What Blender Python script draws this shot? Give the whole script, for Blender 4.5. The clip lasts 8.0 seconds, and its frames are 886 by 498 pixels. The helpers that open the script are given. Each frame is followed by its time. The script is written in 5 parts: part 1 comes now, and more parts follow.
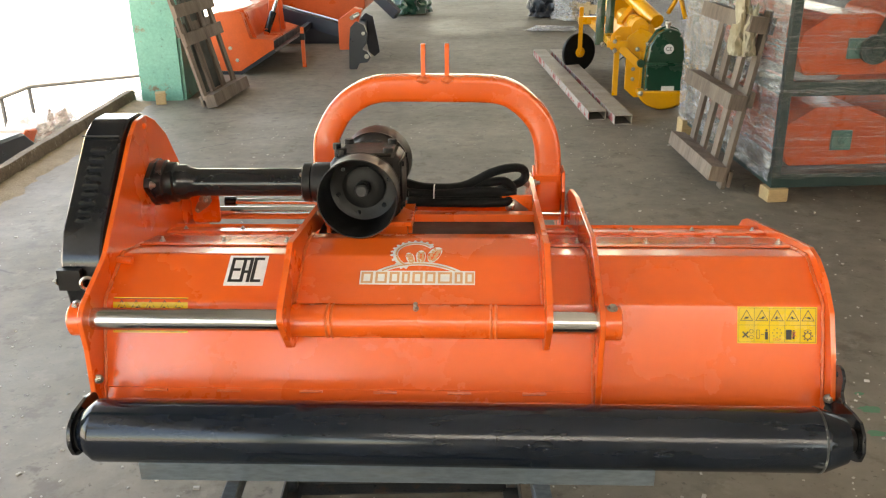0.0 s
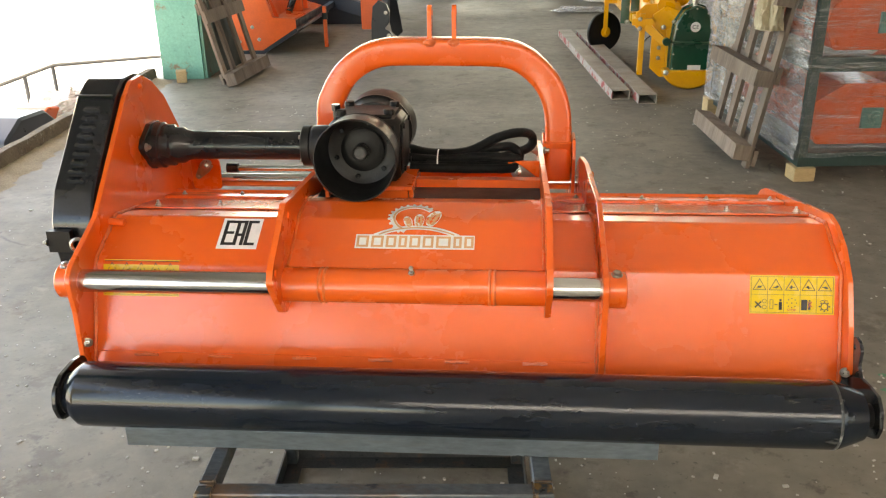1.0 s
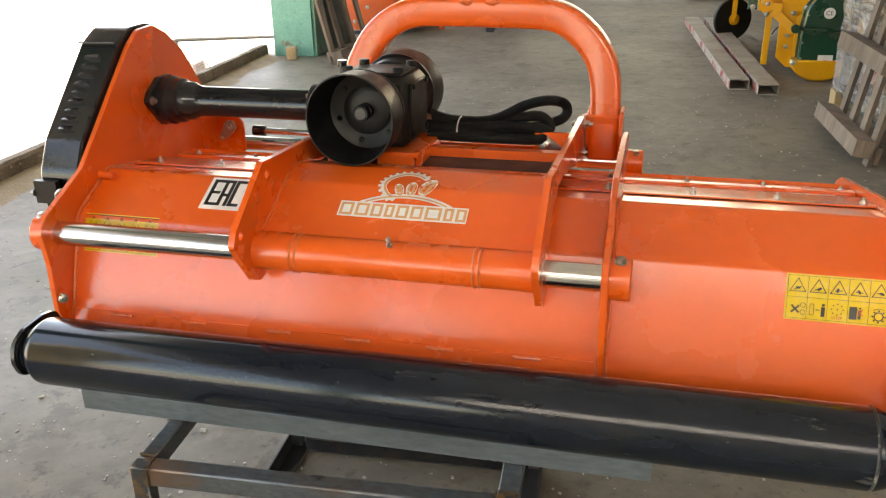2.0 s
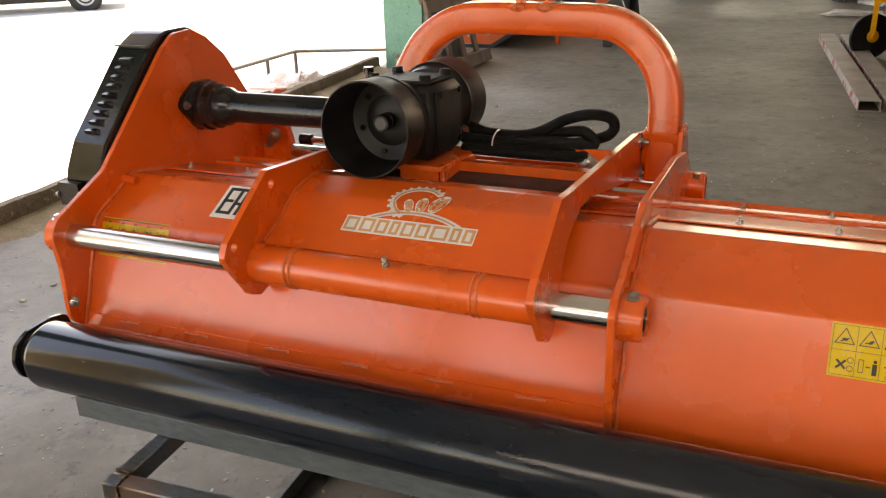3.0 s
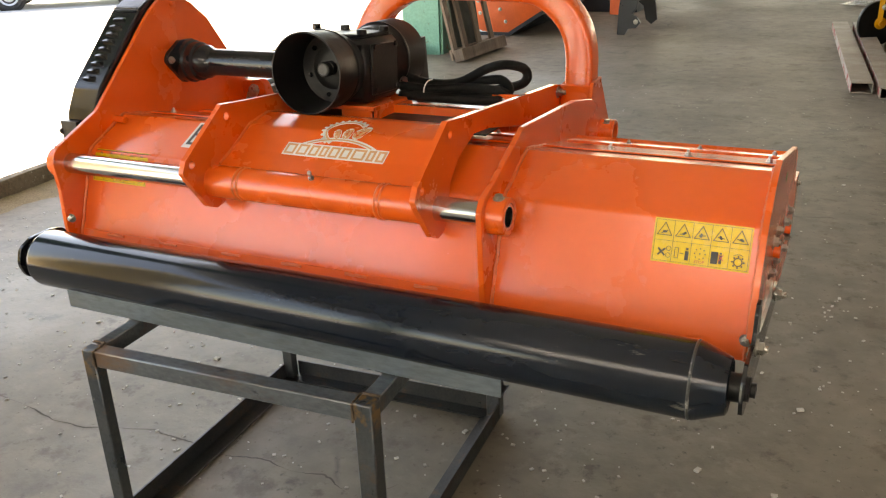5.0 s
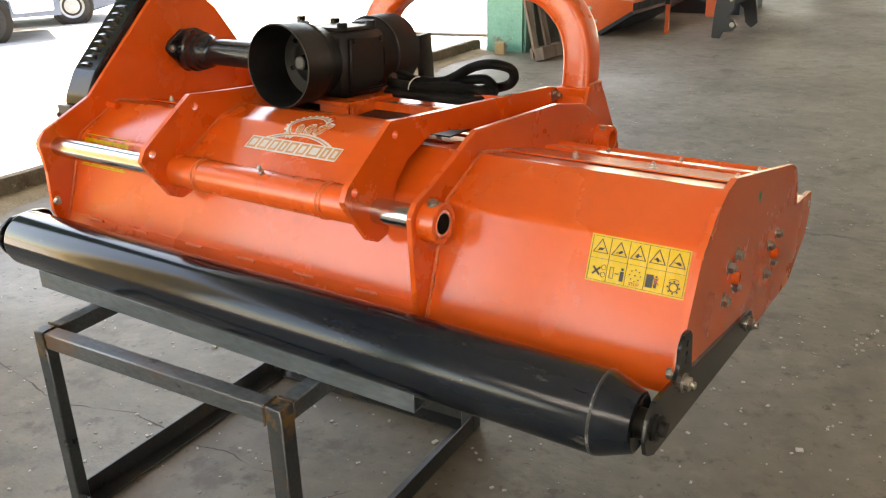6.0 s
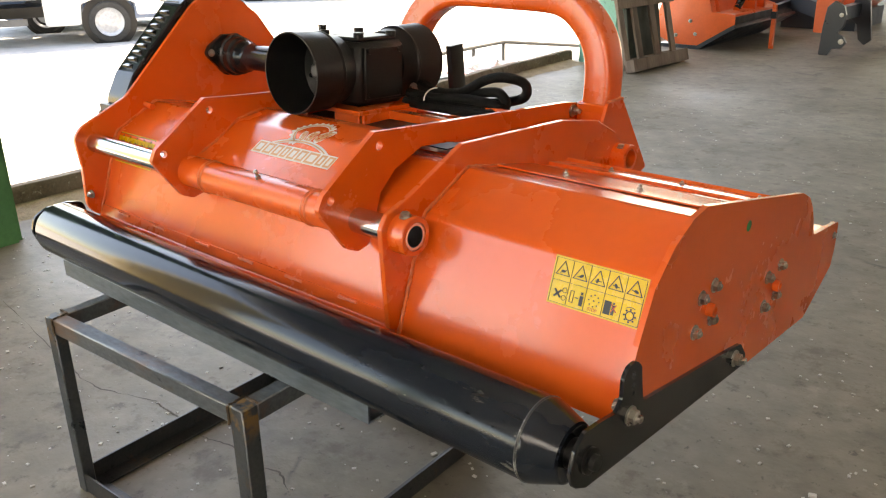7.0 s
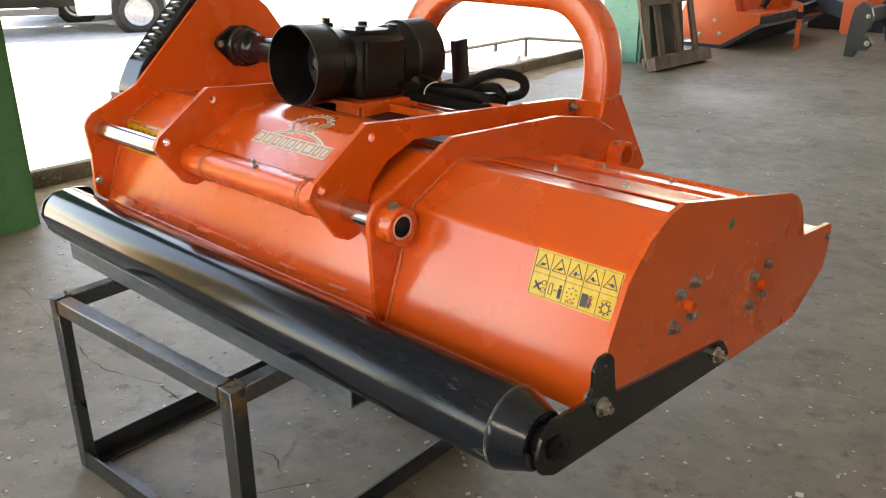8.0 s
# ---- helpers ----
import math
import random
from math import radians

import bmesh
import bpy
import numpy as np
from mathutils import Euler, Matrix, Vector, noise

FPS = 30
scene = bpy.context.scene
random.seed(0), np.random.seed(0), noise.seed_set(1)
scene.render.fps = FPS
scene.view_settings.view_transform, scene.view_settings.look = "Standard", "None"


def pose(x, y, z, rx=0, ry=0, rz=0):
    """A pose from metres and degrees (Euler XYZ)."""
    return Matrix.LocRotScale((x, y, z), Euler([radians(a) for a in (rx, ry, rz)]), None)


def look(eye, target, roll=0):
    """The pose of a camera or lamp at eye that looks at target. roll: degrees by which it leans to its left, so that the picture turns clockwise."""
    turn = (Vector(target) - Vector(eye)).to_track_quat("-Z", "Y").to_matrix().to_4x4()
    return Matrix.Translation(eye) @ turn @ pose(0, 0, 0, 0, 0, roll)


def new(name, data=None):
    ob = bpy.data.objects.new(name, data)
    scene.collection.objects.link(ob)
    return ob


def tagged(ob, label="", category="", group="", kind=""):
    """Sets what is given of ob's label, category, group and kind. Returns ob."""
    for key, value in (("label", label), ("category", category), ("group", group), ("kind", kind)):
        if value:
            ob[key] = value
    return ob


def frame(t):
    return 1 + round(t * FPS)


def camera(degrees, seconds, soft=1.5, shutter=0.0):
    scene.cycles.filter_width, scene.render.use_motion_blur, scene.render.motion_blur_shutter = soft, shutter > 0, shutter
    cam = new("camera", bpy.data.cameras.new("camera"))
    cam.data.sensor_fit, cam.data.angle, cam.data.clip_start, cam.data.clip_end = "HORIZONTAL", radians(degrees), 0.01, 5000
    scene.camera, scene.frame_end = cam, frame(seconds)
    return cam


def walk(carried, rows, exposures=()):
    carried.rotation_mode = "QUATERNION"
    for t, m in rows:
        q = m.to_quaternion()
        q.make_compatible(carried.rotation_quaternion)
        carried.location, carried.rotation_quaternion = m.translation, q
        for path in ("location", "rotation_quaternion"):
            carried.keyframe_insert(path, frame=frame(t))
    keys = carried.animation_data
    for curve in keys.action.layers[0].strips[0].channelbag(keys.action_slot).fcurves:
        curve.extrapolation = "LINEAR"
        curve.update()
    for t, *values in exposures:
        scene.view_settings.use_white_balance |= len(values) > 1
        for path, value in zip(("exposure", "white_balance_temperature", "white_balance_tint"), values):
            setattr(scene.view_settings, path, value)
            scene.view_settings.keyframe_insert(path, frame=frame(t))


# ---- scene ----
cam = camera(55.1, 8.0, soft=1.2)
PATH = [
    (0, (0.212, 0.116, 1.508), (0.12, 1.971, 0.767), -0.8),
    (0.5, (0.217, 0.123, 1.491), (0.127, 1.977, 0.748), -0.9),
    (1, (0.268, 0.166, 1.436), (0.113, 2.006, 0.667), -1.0),
    (1.2, (0.316, 0.198, 1.411), (0.107, 2.028, 0.633), -0.8),
    (2.3, (0.553, 0.438, 1.312), (0.015, 2.203, 0.542), -1.5),
    (2.5, (0.571, 0.483, 1.309), (-0.021, 2.238, 0.554), -1.7),
    (3, (0.671, 0.55, 1.284), (-0.064, 2.256, 0.542), -1.8),
    (3.5, (0.806, 0.536, 1.268), (0.008, 2.218, 0.536), -0.6),
    (4, (0.888, 0.472, 1.256), (0.101, 2.161, 0.531), -0.4),
    (4.5, (0.946, 0.35, 1.24), (0.186, 2.047, 0.505), -1.1),
    (4.7, (0.97, 0.319, 1.242), (0.202, 2.01, 0.5), -1.6),
    (5.8, (1.244, 0.498, 1.233), (0.228, 2.05, 0.484), -1.7),
    (6, (1.268, 0.549, 1.222), (0.234, 2.09, 0.476), -1.6),
    (6.5, (1.311, 0.657, 1.213), (0.192, 2.144, 0.483), -1.8),
    (7, (1.448, 0.699, 1.225), (0.213, 2.095, 0.5), -1.2),
    (7.5, (1.507, 0.712, 1.225), (0.237, 2.071, 0.491), -0.5),
    (8, (1.518, 0.721, 1.228), (0.243, 2.076, 0.493), -0.5),
]
walk(cam, [(t, look(eye, target, roll)) for t, eye, target, roll in PATH], [(0, 3.29, 9300, 11), (1, 3.31, 9300, 11), (2.5, 2.96, 9700, 15), (3.0, 2.71, 10200, 18), (3.5, 2.62, 10500, 17), (4.0, 2.67, 10500, 16), (4.5, 2.98, 10200, 14), (6.5, 3.19, 9500, 13), (8, 3.11, 9100, 13)])

# ---- light ----
SUN_UP, SUN_ROUND = 62.0, -20.0
world = bpy.data.worlds.new("sky")
scene.world = world
world.use_nodes = True
wn = world.node_tree
sky = wn.nodes.new("ShaderNodeTexSky")
sky.sky_type, sky.sun_disc = "NISHITA", False
sky.sun_elevation, sky.sun_rotation = radians(SUN_UP), radians(SUN_ROUND)
wn.links.new(sky.outputs[0], wn.nodes["Background"].inputs[0])
wn.nodes["Background"].inputs[1].default_value = 0.15
sun = new("sun", bpy.data.lights.new("sun", "SUN"))
sun.data.energy, sun.data.angle, sun.data.color = 4.5, radians(0.5), (1.0, 0.97, 0.93)
sd = Vector((math.sin(radians(SUN_ROUND)) * math.cos(radians(SUN_UP)), math.cos(radians(SUN_ROUND)) * math.cos(radians(SUN_UP)), math.sin(radians(SUN_UP))))
sun.matrix_basis = look(sd * 30, (0, 0, 0))


# ---- materials ----
def mat(name, col, col2=None, rough=0.5, metal=0.0, scale=6.0, bump=0.0, bscale=80.0, coat=0.0, rvar=0.12, fine=0.12, spots=None, stretch=(1, 1, 1), per_object=0.0, spec=0.5, coat_rough=0.08):
    m = bpy.data.materials.new(name)
    m.use_nodes = True
    n, l = m.node_tree.nodes, m.node_tree.links
    b = n["Principled BSDF"]
    tc, mp = n.new("ShaderNodeTexCoord"), n.new("ShaderNodeMapping")
    mp.inputs["Scale"].default_value = stretch
    l.new(tc.outputs["Object"], mp.inputs[0])

    def noise_tex(sc, detail=6.0, rg=0.6):
        t = n.new("ShaderNodeTexNoise")
        t.inputs["Scale"].default_value, t.inputs["Detail"].default_value, t.inputs["Roughness"].default_value = sc, detail, rg
        l.new(mp.outputs[0], t.inputs["Vector"])
        return t.outputs[0]

    def ramp(src, lo, hi, a=0.0, z=1.0):
        r = n.new("ShaderNodeMapRange")
        r.inputs[1].default_value, r.inputs[2].default_value, r.inputs[3].default_value, r.inputs[4].default_value = lo, hi, a, z
        l.new(src, r.inputs[0])
        return r.outputs[0]

    def blend(fac, a, c, mode="MIX"):
        x = n.new("ShaderNodeMix")
        x.data_type, x.blend_type = "RGBA", mode
        for sock, v in ((x.inputs[0], fac), (x.inputs[6], a), (x.inputs[7], c)):
            if isinstance(v, bpy.types.NodeSocket):
                l.new(v, sock)
            else:
                sock.default_value = v if isinstance(v, float) else (*v[:3], 1)
        return x.outputs[2]

    big = noise_tex(scale)
    c2 = col2 or tuple(c * 0.82 for c in col)
    out = blend(ramp(big, 0.35, 0.68), col, c2)
    small = noise_tex(scale * 14, 4.0)
    out = blend(fine, out, blend(ramp(small, 0.3, 0.7), tuple(c * 0.45 for c in col), tuple(min(1, c * 1.5) for c in col)))
    if spots:
        for sc, lo, hi, colour in spots if isinstance(spots, list) else [spots]:
            out = blend(ramp(noise_tex(sc, 8.0, 0.7), lo, hi), out, colour)
    if per_object:
        oi = n.new("ShaderNodeObjectInfo")
        out = blend(1.0, out, blend(ramp(oi.outputs["Random"], 0, 1), (1 - per_object,) * 3, (1, 1, 1)), "MULTIPLY")
    l.new(out, b.inputs["Base Color"])
    l.new(ramp(big, 0.3, 0.7, max(0.02, rough - rvar), min(1, rough + rvar)), b.inputs["Roughness"])
    b.inputs["Metallic"].default_value = metal
    b.inputs["Coat Weight"].default_value = coat
    b.inputs["Specular IOR Level"].default_value = spec
    b.inputs["Coat Roughness"].default_value = coat_rough
    if bump:
        bp = n.new("ShaderNodeBump")
        bp.inputs["Strength"].default_value, bp.inputs["Distance"].default_value = bump, 0.004
        l.new(noise_tex(bscale, 5.0), bp.inputs["Height"])
        l.new(bp.outputs[0], b.inputs["Normal"])
    return m


ORANGE = mat("orange_paint", (0.80, 0.114, 0.017), (0.76, 0.104, 0.015), rough=0.27, scale=3, bump=0.035, bscale=45, coat=0.45, fine=0.05, rvar=0.05, coat_rough=0.13)
ORANGE_WELD = mat("orange_weld", (0.78, 0.14, 0.03), rough=0.35, scale=40, bump=0.5, bscale=260, coat=0.3)
BLACK = mat("black_paint", (0.010, 0.011, 0.013), (0.016, 0.017, 0.019), rough=0.13, scale=8, bump=0.04, bscale=60, rvar=0.06, spec=0.45, fine=0.2, spots=(30, 0.70, 0.76, (0.06, 0.06, 0.06)))
ROLLER = mat("roller_paint", (0.006, 0.009, 0.015), (0.010, 0.014, 0.021), rough=0.15, scale=5, bump=0.03, bscale=26, spec=0.4, fine=0.25, rvar=0.05, spots=[(24, 0.655, 0.70, (0.09, 0.088, 0.082)), (70, 0.69, 0.73, (0.14, 0.135, 0.125))], stretch=(0.28, 1, 1))
SCUFFED = mat("scuffed_black_paint", (0.02, 0.02, 0.02), (0.05, 0.05, 0.05), rough=0.35, scale=30, bump=0.4, bscale=150, spots=(26, 0.52, 0.60, (0.30, 0.29, 0.27)))
BLACK_DULL = mat("black_satin", (0.007, 0.007, 0.0075), (0.014, 0.0125, 0.0115), spec=0.3, rough=0.42, scale=12, bump=0.12, bscale=120, fine=0.3)
RUBBER = mat("black_hose", (0.006, 0.006, 0.006), rough=0.7, spec=0.2, scale=30, bump=0.5, bscale=500)
CHROME = mat("chromed_steel", (0.72, 0.71, 0.69), (0.62, 0.61, 0.6), rough=0.19, metal=1.0, scale=10, fine=0.08, rvar=0.06, stretch=(0.3, 3, 3))
ZINC = mat("zinc_bolt", (0.50, 0.48, 0.44), (0.38, 0.36, 0.32), rough=0.34, metal=1.0, scale=60, bump=0.15, bscale=300)
STEEL = mat("bare_steel", (0.15, 0.168, 0.185), (0.09, 0.102, 0.115), rough=0.38, metal=0.7, scale=9, bump=0.1, bscale=90, fine=0.35, spots=[(7, 0.50, 0.66, (0.19, 0.115, 0.075)), (30, 0.60, 0.68, (0.05, 0.055, 0.065)), (55, 0.64, 0.70, (0.26, 0.25, 0.24))], stretch=(0.45, 1, 1))
STEEL_BLUE = mat("blued_angle_steel", (0.21, 0.25, 0.28), (0.13, 0.16, 0.19), rough=0.36, metal=0.7, scale=8, bump=0.08, bscale=90, fine=0.3, spots=[(22, 0.66, 0.72, (0.13, 0.09, 0.06)), (13, 0.58, 0.68, (0.20, 0.215, 0.225))], stretch=(0.25, 1, 1))
STEEL_DARK = mat("mill_scale_steel", (0.055, 0.057, 0.06), (0.10, 0.093, 0.088), rough=0.42, metal=0.7, scale=11, bump=0.12, bscale=110, fine=0.35, spots=[(11, 0.56, 0.72, (0.17, 0.10, 0.06)), (40, 0.62, 0.68, (0.02, 0.02, 0.02))])
STEEL_LEG = mat("heat_tinted_steel", (0.075, 0.088, 0.10), (0.12, 0.12, 0.118), rough=0.36, metal=0.7, scale=9, bump=0.1, bscale=110, fine=0.3, spots=[(12, 0.58, 0.72, (0.17, 0.11, 0.07)), (40, 0.62, 0.68, (0.02, 0.02, 0.02))])


def add_heat(m, z0, z1, tint):
    """Straw-coloured heat tint in uneven patches beside the welds at the top."""
    n, l = m.node_tree.nodes, m.node_tree.links
    b = n["Principled BSDF"]
    src = b.inputs["Base Color"].links[0].from_socket
    tc, sp, nz = n.new("ShaderNodeTexCoord"), n.new("ShaderNodeSeparateXYZ"), n.new("ShaderNodeTexNoise")
    nz.inputs["Scale"].default_value, nz.inputs["Detail"].default_value = 34, 3
    l.new(tc.outputs["Object"], sp.inputs[0])
    l.new(tc.outputs["Object"], nz.inputs["Vector"])
    mz, mk, mu, mx = n.new("ShaderNodeMapRange"), n.new("ShaderNodeMapRange"), n.new("ShaderNodeMath"), n.new("ShaderNodeMix")
    mz.inputs[1].default_value, mz.inputs[2].default_value = z0, z1
    mk.inputs[1].default_value, mk.inputs[2].default_value = 0.46, 0.56
    l.new(sp.outputs[2], mz.inputs[0])
    l.new(nz.outputs[0], mk.inputs[0])
    mu.operation = "MULTIPLY"
    l.new(mz.outputs[0], mu.inputs[0])
    l.new(mk.outputs[0], mu.inputs[1])
    mx.data_type = "RGBA"
    l.new(mu.outputs[0], mx.inputs[0])
    l.new(src, mx.inputs[6])
    mx.inputs[7].default_value = (*tint, 1)
    l.new(mx.outputs[2], b.inputs["Base Color"])


add_heat(STEEL_LEG, 0.375, 0.43, (0.34, 0.19, 0.07))
RUST = mat("rusty_weld", (0.12, 0.07, 0.035), (0.06, 0.045, 0.035), rough=0.7, metal=0.3, scale=45, bump=0.8, bscale=200)
WHITE = mat("white_vinyl", (0.78, 0.77, 0.75), rough=0.3, scale=30, fine=0.05)
INK = mat("black_ink", (0.015, 0.015, 0.015), rough=0.4, scale=30)
TAN = mat("tan_ink", (0.66, 0.33, 0.15), rough=0.35, scale=30, fine=0.05)
YELLOW_VINYL = mat("yellow_vinyl", (0.72, 0.47, 0.015), (0.68, 0.43, 0.012), rough=0.28, scale=20, fine=0.05)
RED_INK = mat("red_ink", (0.55, 0.05, 0.02), rough=0.4, scale=30)
GREEN_DOT = mat("green_marker", (0.01, 0.22, 0.05), rough=0.5, scale=60)
CONCRETE = mat("concrete_floor", (0.176, 0.151, 0.116), (0.122, 0.103, 0.078), rough=0.60, scale=0.7, bump=0.7, bscale=18, fine=0.32, rvar=0.14, spots=[(9.5, 0.58, 0.66, (0.088, 0.070, 0.050)), (4.2, 0.56, 0.64, (0.105, 0.082, 0.057)), (38, 0.60, 0.66, (0.080, 0.066, 0.050)), (2.6, 0.56, 0.72, (0.090, 0.076, 0.060)), (6.5, 0.58, 0.70, (0.218, 0.190, 0.150)), (0.45, 0.52, 0.70, (0.148, 0.124, 0.095)), (21, 0.62, 0.69, (0.12, 0.10, 0.08)), (60, 0.67, 0.71, (0.36, 0.325, 0.27))])


def add_cracks(m, sc=0.55):
    n, l = m.node_tree.nodes, m.node_tree.links
    b = n["Principled BSDF"]
    src = b.inputs["Base Color"].links[0].from_socket
    tc, nz, vo = n.new("ShaderNodeTexCoord"), n.new("ShaderNodeTexNoise"), n.new("ShaderNodeTexVoronoi")
    nz.inputs["Scale"].default_value, nz.inputs["Detail"].default_value = 2.2, 8
    mixv = n.new("ShaderNodeMix")
    mixv.data_type, mixv.inputs[0].default_value = "VECTOR", 0.22
    l.new(tc.outputs["Object"], nz.inputs["Vector"])
    l.new(tc.outputs["Object"], mixv.inputs[4])
    l.new(nz.outputs["Color"], mixv.inputs[5])
    vo.feature = "DISTANCE_TO_EDGE"
    vo.inputs["Scale"].default_value = sc
    l.new(mixv.outputs[1], vo.inputs["Vector"])
    mr, mk, mu = n.new("ShaderNodeMapRange"), n.new("ShaderNodeMapRange"), n.new("ShaderNodeMath")
    mr.inputs[1].default_value, mr.inputs[2].default_value, mr.inputs[3].default_value, mr.inputs[4].default_value = 0.0, 0.0045, 0.75, 0.0
    mk.inputs[1].default_value, mk.inputs[2].default_value = 0.53, 0.60
    l.new(vo.outputs[0], mr.inputs[0])
    l.new(nz.outputs[0], mk.inputs[0])
    mu.operation = "MULTIPLY"
    l.new(mr.outputs[0], mu.inputs[0])
    l.new(mk.outputs[0], mu.inputs[1])
    mx = n.new("ShaderNodeMix")
    mx.data_type = "RGBA"
    l.new(mu.outputs[0], mx.inputs[0])
    l.new(src, mx.inputs[6])
    mx.inputs[7].default_value = (0.035, 0.03, 0.026, 1)
    l.new(mx.outputs[2], b.inputs["Base Color"])


add_cracks(CONCRETE)
KERB = mat("old_concrete", (0.165, 0.122, 0.083), (0.075, 0.050, 0.035), rough=0.85, scale=5, bump=0.9, bscale=30, fine=0.4, spots=[(7, 0.55, 0.68, (0.075, 0.045, 0.03)), (26, 0.60, 0.66, (0.34, 0.30, 0.25))])
YARD = mat("yard_concrete", (0.38, 0.38, 0.375), (0.32, 0.32, 0.315), rough=0.85, scale=0.35, bump=0.3, bscale=12, fine=0.2)
COLUMN = mat("teal_paint", (0.14, 0.37, 0.29), (0.10, 0.30, 0.235), rough=0.5, scale=3.5, bump=0.25, bscale=22, fine=0.2, spots=[(4.0, 0.60, 0.66, (0.19, 0.13, 0.08)), (15, 0.60, 0.66, (0.07, 0.20, 0.16)), (30, 0.66, 0.70, (0.20, 0.12, 0.07)), (2.2, 0.55, 0.75, (0.20, 0.42, 0.34))])
COLUMN_GREEN = mat("green_paint", (0.06, 0.20, 0.075), (0.045, 0.16, 0.06), rough=0.5, scale=3.5, bump=0.3, bscale=22, fine=0.2, spots=(5.0, 0.66, 0.72, (0.12, 0.09, 0.06)))
# Tan made brighter because no sun falls on the wall's hall side.
TAN_PLASTER = mat("tan_plaster", (0.72, 0.52, 0.20), (0.62, 0.43, 0.15), rough=0.85, scale=1.5, bump=0.2, bscale=20, fine=0.15)
WHITEWASH = mat("whitewash", (0.74, 0.73, 0.70), (0.64, 0.63, 0.60), rough=0.9, scale=1.0, bump=0.2, bscale=20, fine=0.1)
PLASTER = mat("hall_plaster", (0.42, 0.41, 0.38), (0.34, 0.33, 0.30), rough=0.9, scale=1.2, bump=0.2, bscale=20, fine=0.15)


# ---- mesh helpers ----
def finish(bm, name, material, bevel=0.0, smooth=38):
    if bevel:
        es = [e for e in bm.edges if len(e.link_faces) == 2 and e.calc_face_angle(0) > radians(38)]
        bmesh.ops.bevel(bm, geom=es, offset=bevel, segments=1, affect="EDGES", clamp_overlap=True)
    bmesh.ops.recalc_face_normals(bm, faces=bm.faces)
    me = bpy.data.meshes.new(name)
    bm.to_mesh(me)
    bm.free()
    me.materials.append(material)
    if smooth:
        me.shade_smooth()
        me.set_sharp_from_angle(angle=radians(smooth))
    return me


def part(name, bm, material, parent, label="", bevel=0.0, smooth=38):
    me = bm if isinstance(bm, bpy.types.Mesh) else finish(bm, name, material, bevel, smooth)
    ob = new(name, me)
    ob.parent = parent
    if parent.type == "EMPTY":
        ob.matrix_parent_inverse = parent.matrix_basis.inverted()
    return tagged(ob, label)


def thing(name, at, label, category, group="", kind=""):
    ob = new(name)
    ob.empty_display_size = 0.1
    ob.matrix_basis = pose(*at)
    return tagged(ob, label, category, group, kind)


def solid(name, bm, material, label, category, kind="", group="", bevel=0.0):
    return tagged(new(name, finish(bm, name, material, bevel)), label, category, group, kind)


def box(lo, hi, bm=None, m=None):
    bm = bm or bmesh.new()
    vs = [bm.verts.new((x, y, z)) for x in (lo[0], hi[0]) for y in (lo[1], hi[1]) for z in (lo[2], hi[2])]
    for f in ((0, 1, 3, 2), (4, 6, 7, 5), (0, 4, 5, 1), (2, 3, 7, 6), (0, 2, 6, 4), (1, 5, 7, 3)):
        bm.faces.new([vs[i] for i in f])
    if m:
        bmesh.ops.transform(bm, matrix=m, verts=vs)
    return bm


def beam(p, q, w, h, bm=None, up=(0, 0, 1)):
    """A straight bar of section w by h from p to q."""
    p, q = Vector(p), Vector(q)
    d = (q - p).normalized()
    s = d.cross(Vector(up)).normalized()
    u = s.cross(d)
    bm = bm or bmesh.new()
    vs = [bm.verts.new(c + s * a * w / 2 + u * b * h / 2) for c in (p, q) for a, b in ((-1, -1), (1, -1), (1, 1), (-1, 1))]
    for f in ((3, 2, 1, 0), (4, 5, 6, 7), (0, 1, 5, 4), (1, 2, 6, 5), (2, 3, 7, 6), (3, 0, 4, 7)):
        bm.faces.new([vs[i] for i in f])
    return bm


def fillet(pts, r, n=4, closed=True):
    out, k = [], len(pts)
    for i, p in enumerate(pts):
        p = Vector(p)
        if not closed and i in (0, k - 1):
            out.append(tuple(p))
            continue
        a, b = Vector(pts[i - 1]) - p, Vector(pts[(i + 1) % k]) - p
        turn = a.angle(b)
        d = min(r / max(0.05, math.tan(turn / 2)), 0.45 * a.length, 0.45 * b.length)
        s, e = p + a.normalized() * d, p + b.normalized() * d
        for j in range(n + 1):
            t = j / n
            out.append(tuple(s * (1 - t) ** 2 + p * 2 * t * (1 - t) + e * t * t))
    return out


def plate(pts, x0, x1, holes=(), bm=None):
    """An outline in (y, z), extruded from x0 to x1, with round holes (y, z, r)."""
    tmp = bmesh.new()
    loops = [list(pts)] + [[(y + r * math.cos(a), z + r * math.sin(a)) for a in [i * math.tau / 14 for i in range(14)]] for y, z, r in holes]
    for lp in loops:
        vs = [tmp.verts.new((x0, y, z)) for y, z in lp]
        for i in range(len(vs)):
            tmp.edges.new((vs[i - 1], vs[i]))
    if holes:
        bmesh.ops.triangle_fill(tmp, use_beauty=True, edges=tmp.edges[:])
    else:
        tmp.faces.new(tmp.verts[:])
    geo = bmesh.ops.extrude_face_region(tmp, geom=tmp.faces[:])
    bmesh.ops.translate(tmp, vec=(x1 - x0, 0, 0), verts=[v for v in geo["geom"] if isinstance(v, bmesh.types.BMVert)])
    return tmp


def offset(pts, d):
    """An open line in (y, z), moved to its left by d."""
    out = []
    for i, p in enumerate(pts):
        a, b = Vector(pts[max(0, i - 1)]), Vector(pts[min(len(pts) - 1, i + 1)])
        t = (b - a).normalized()
        out.append((p[0] - t.y * d, p[1] + t.x * d))
    return out


def sheet(line, x0, x1, th):
    return plate(list(line) + offset(line, -th)[::-1], x0, x1)


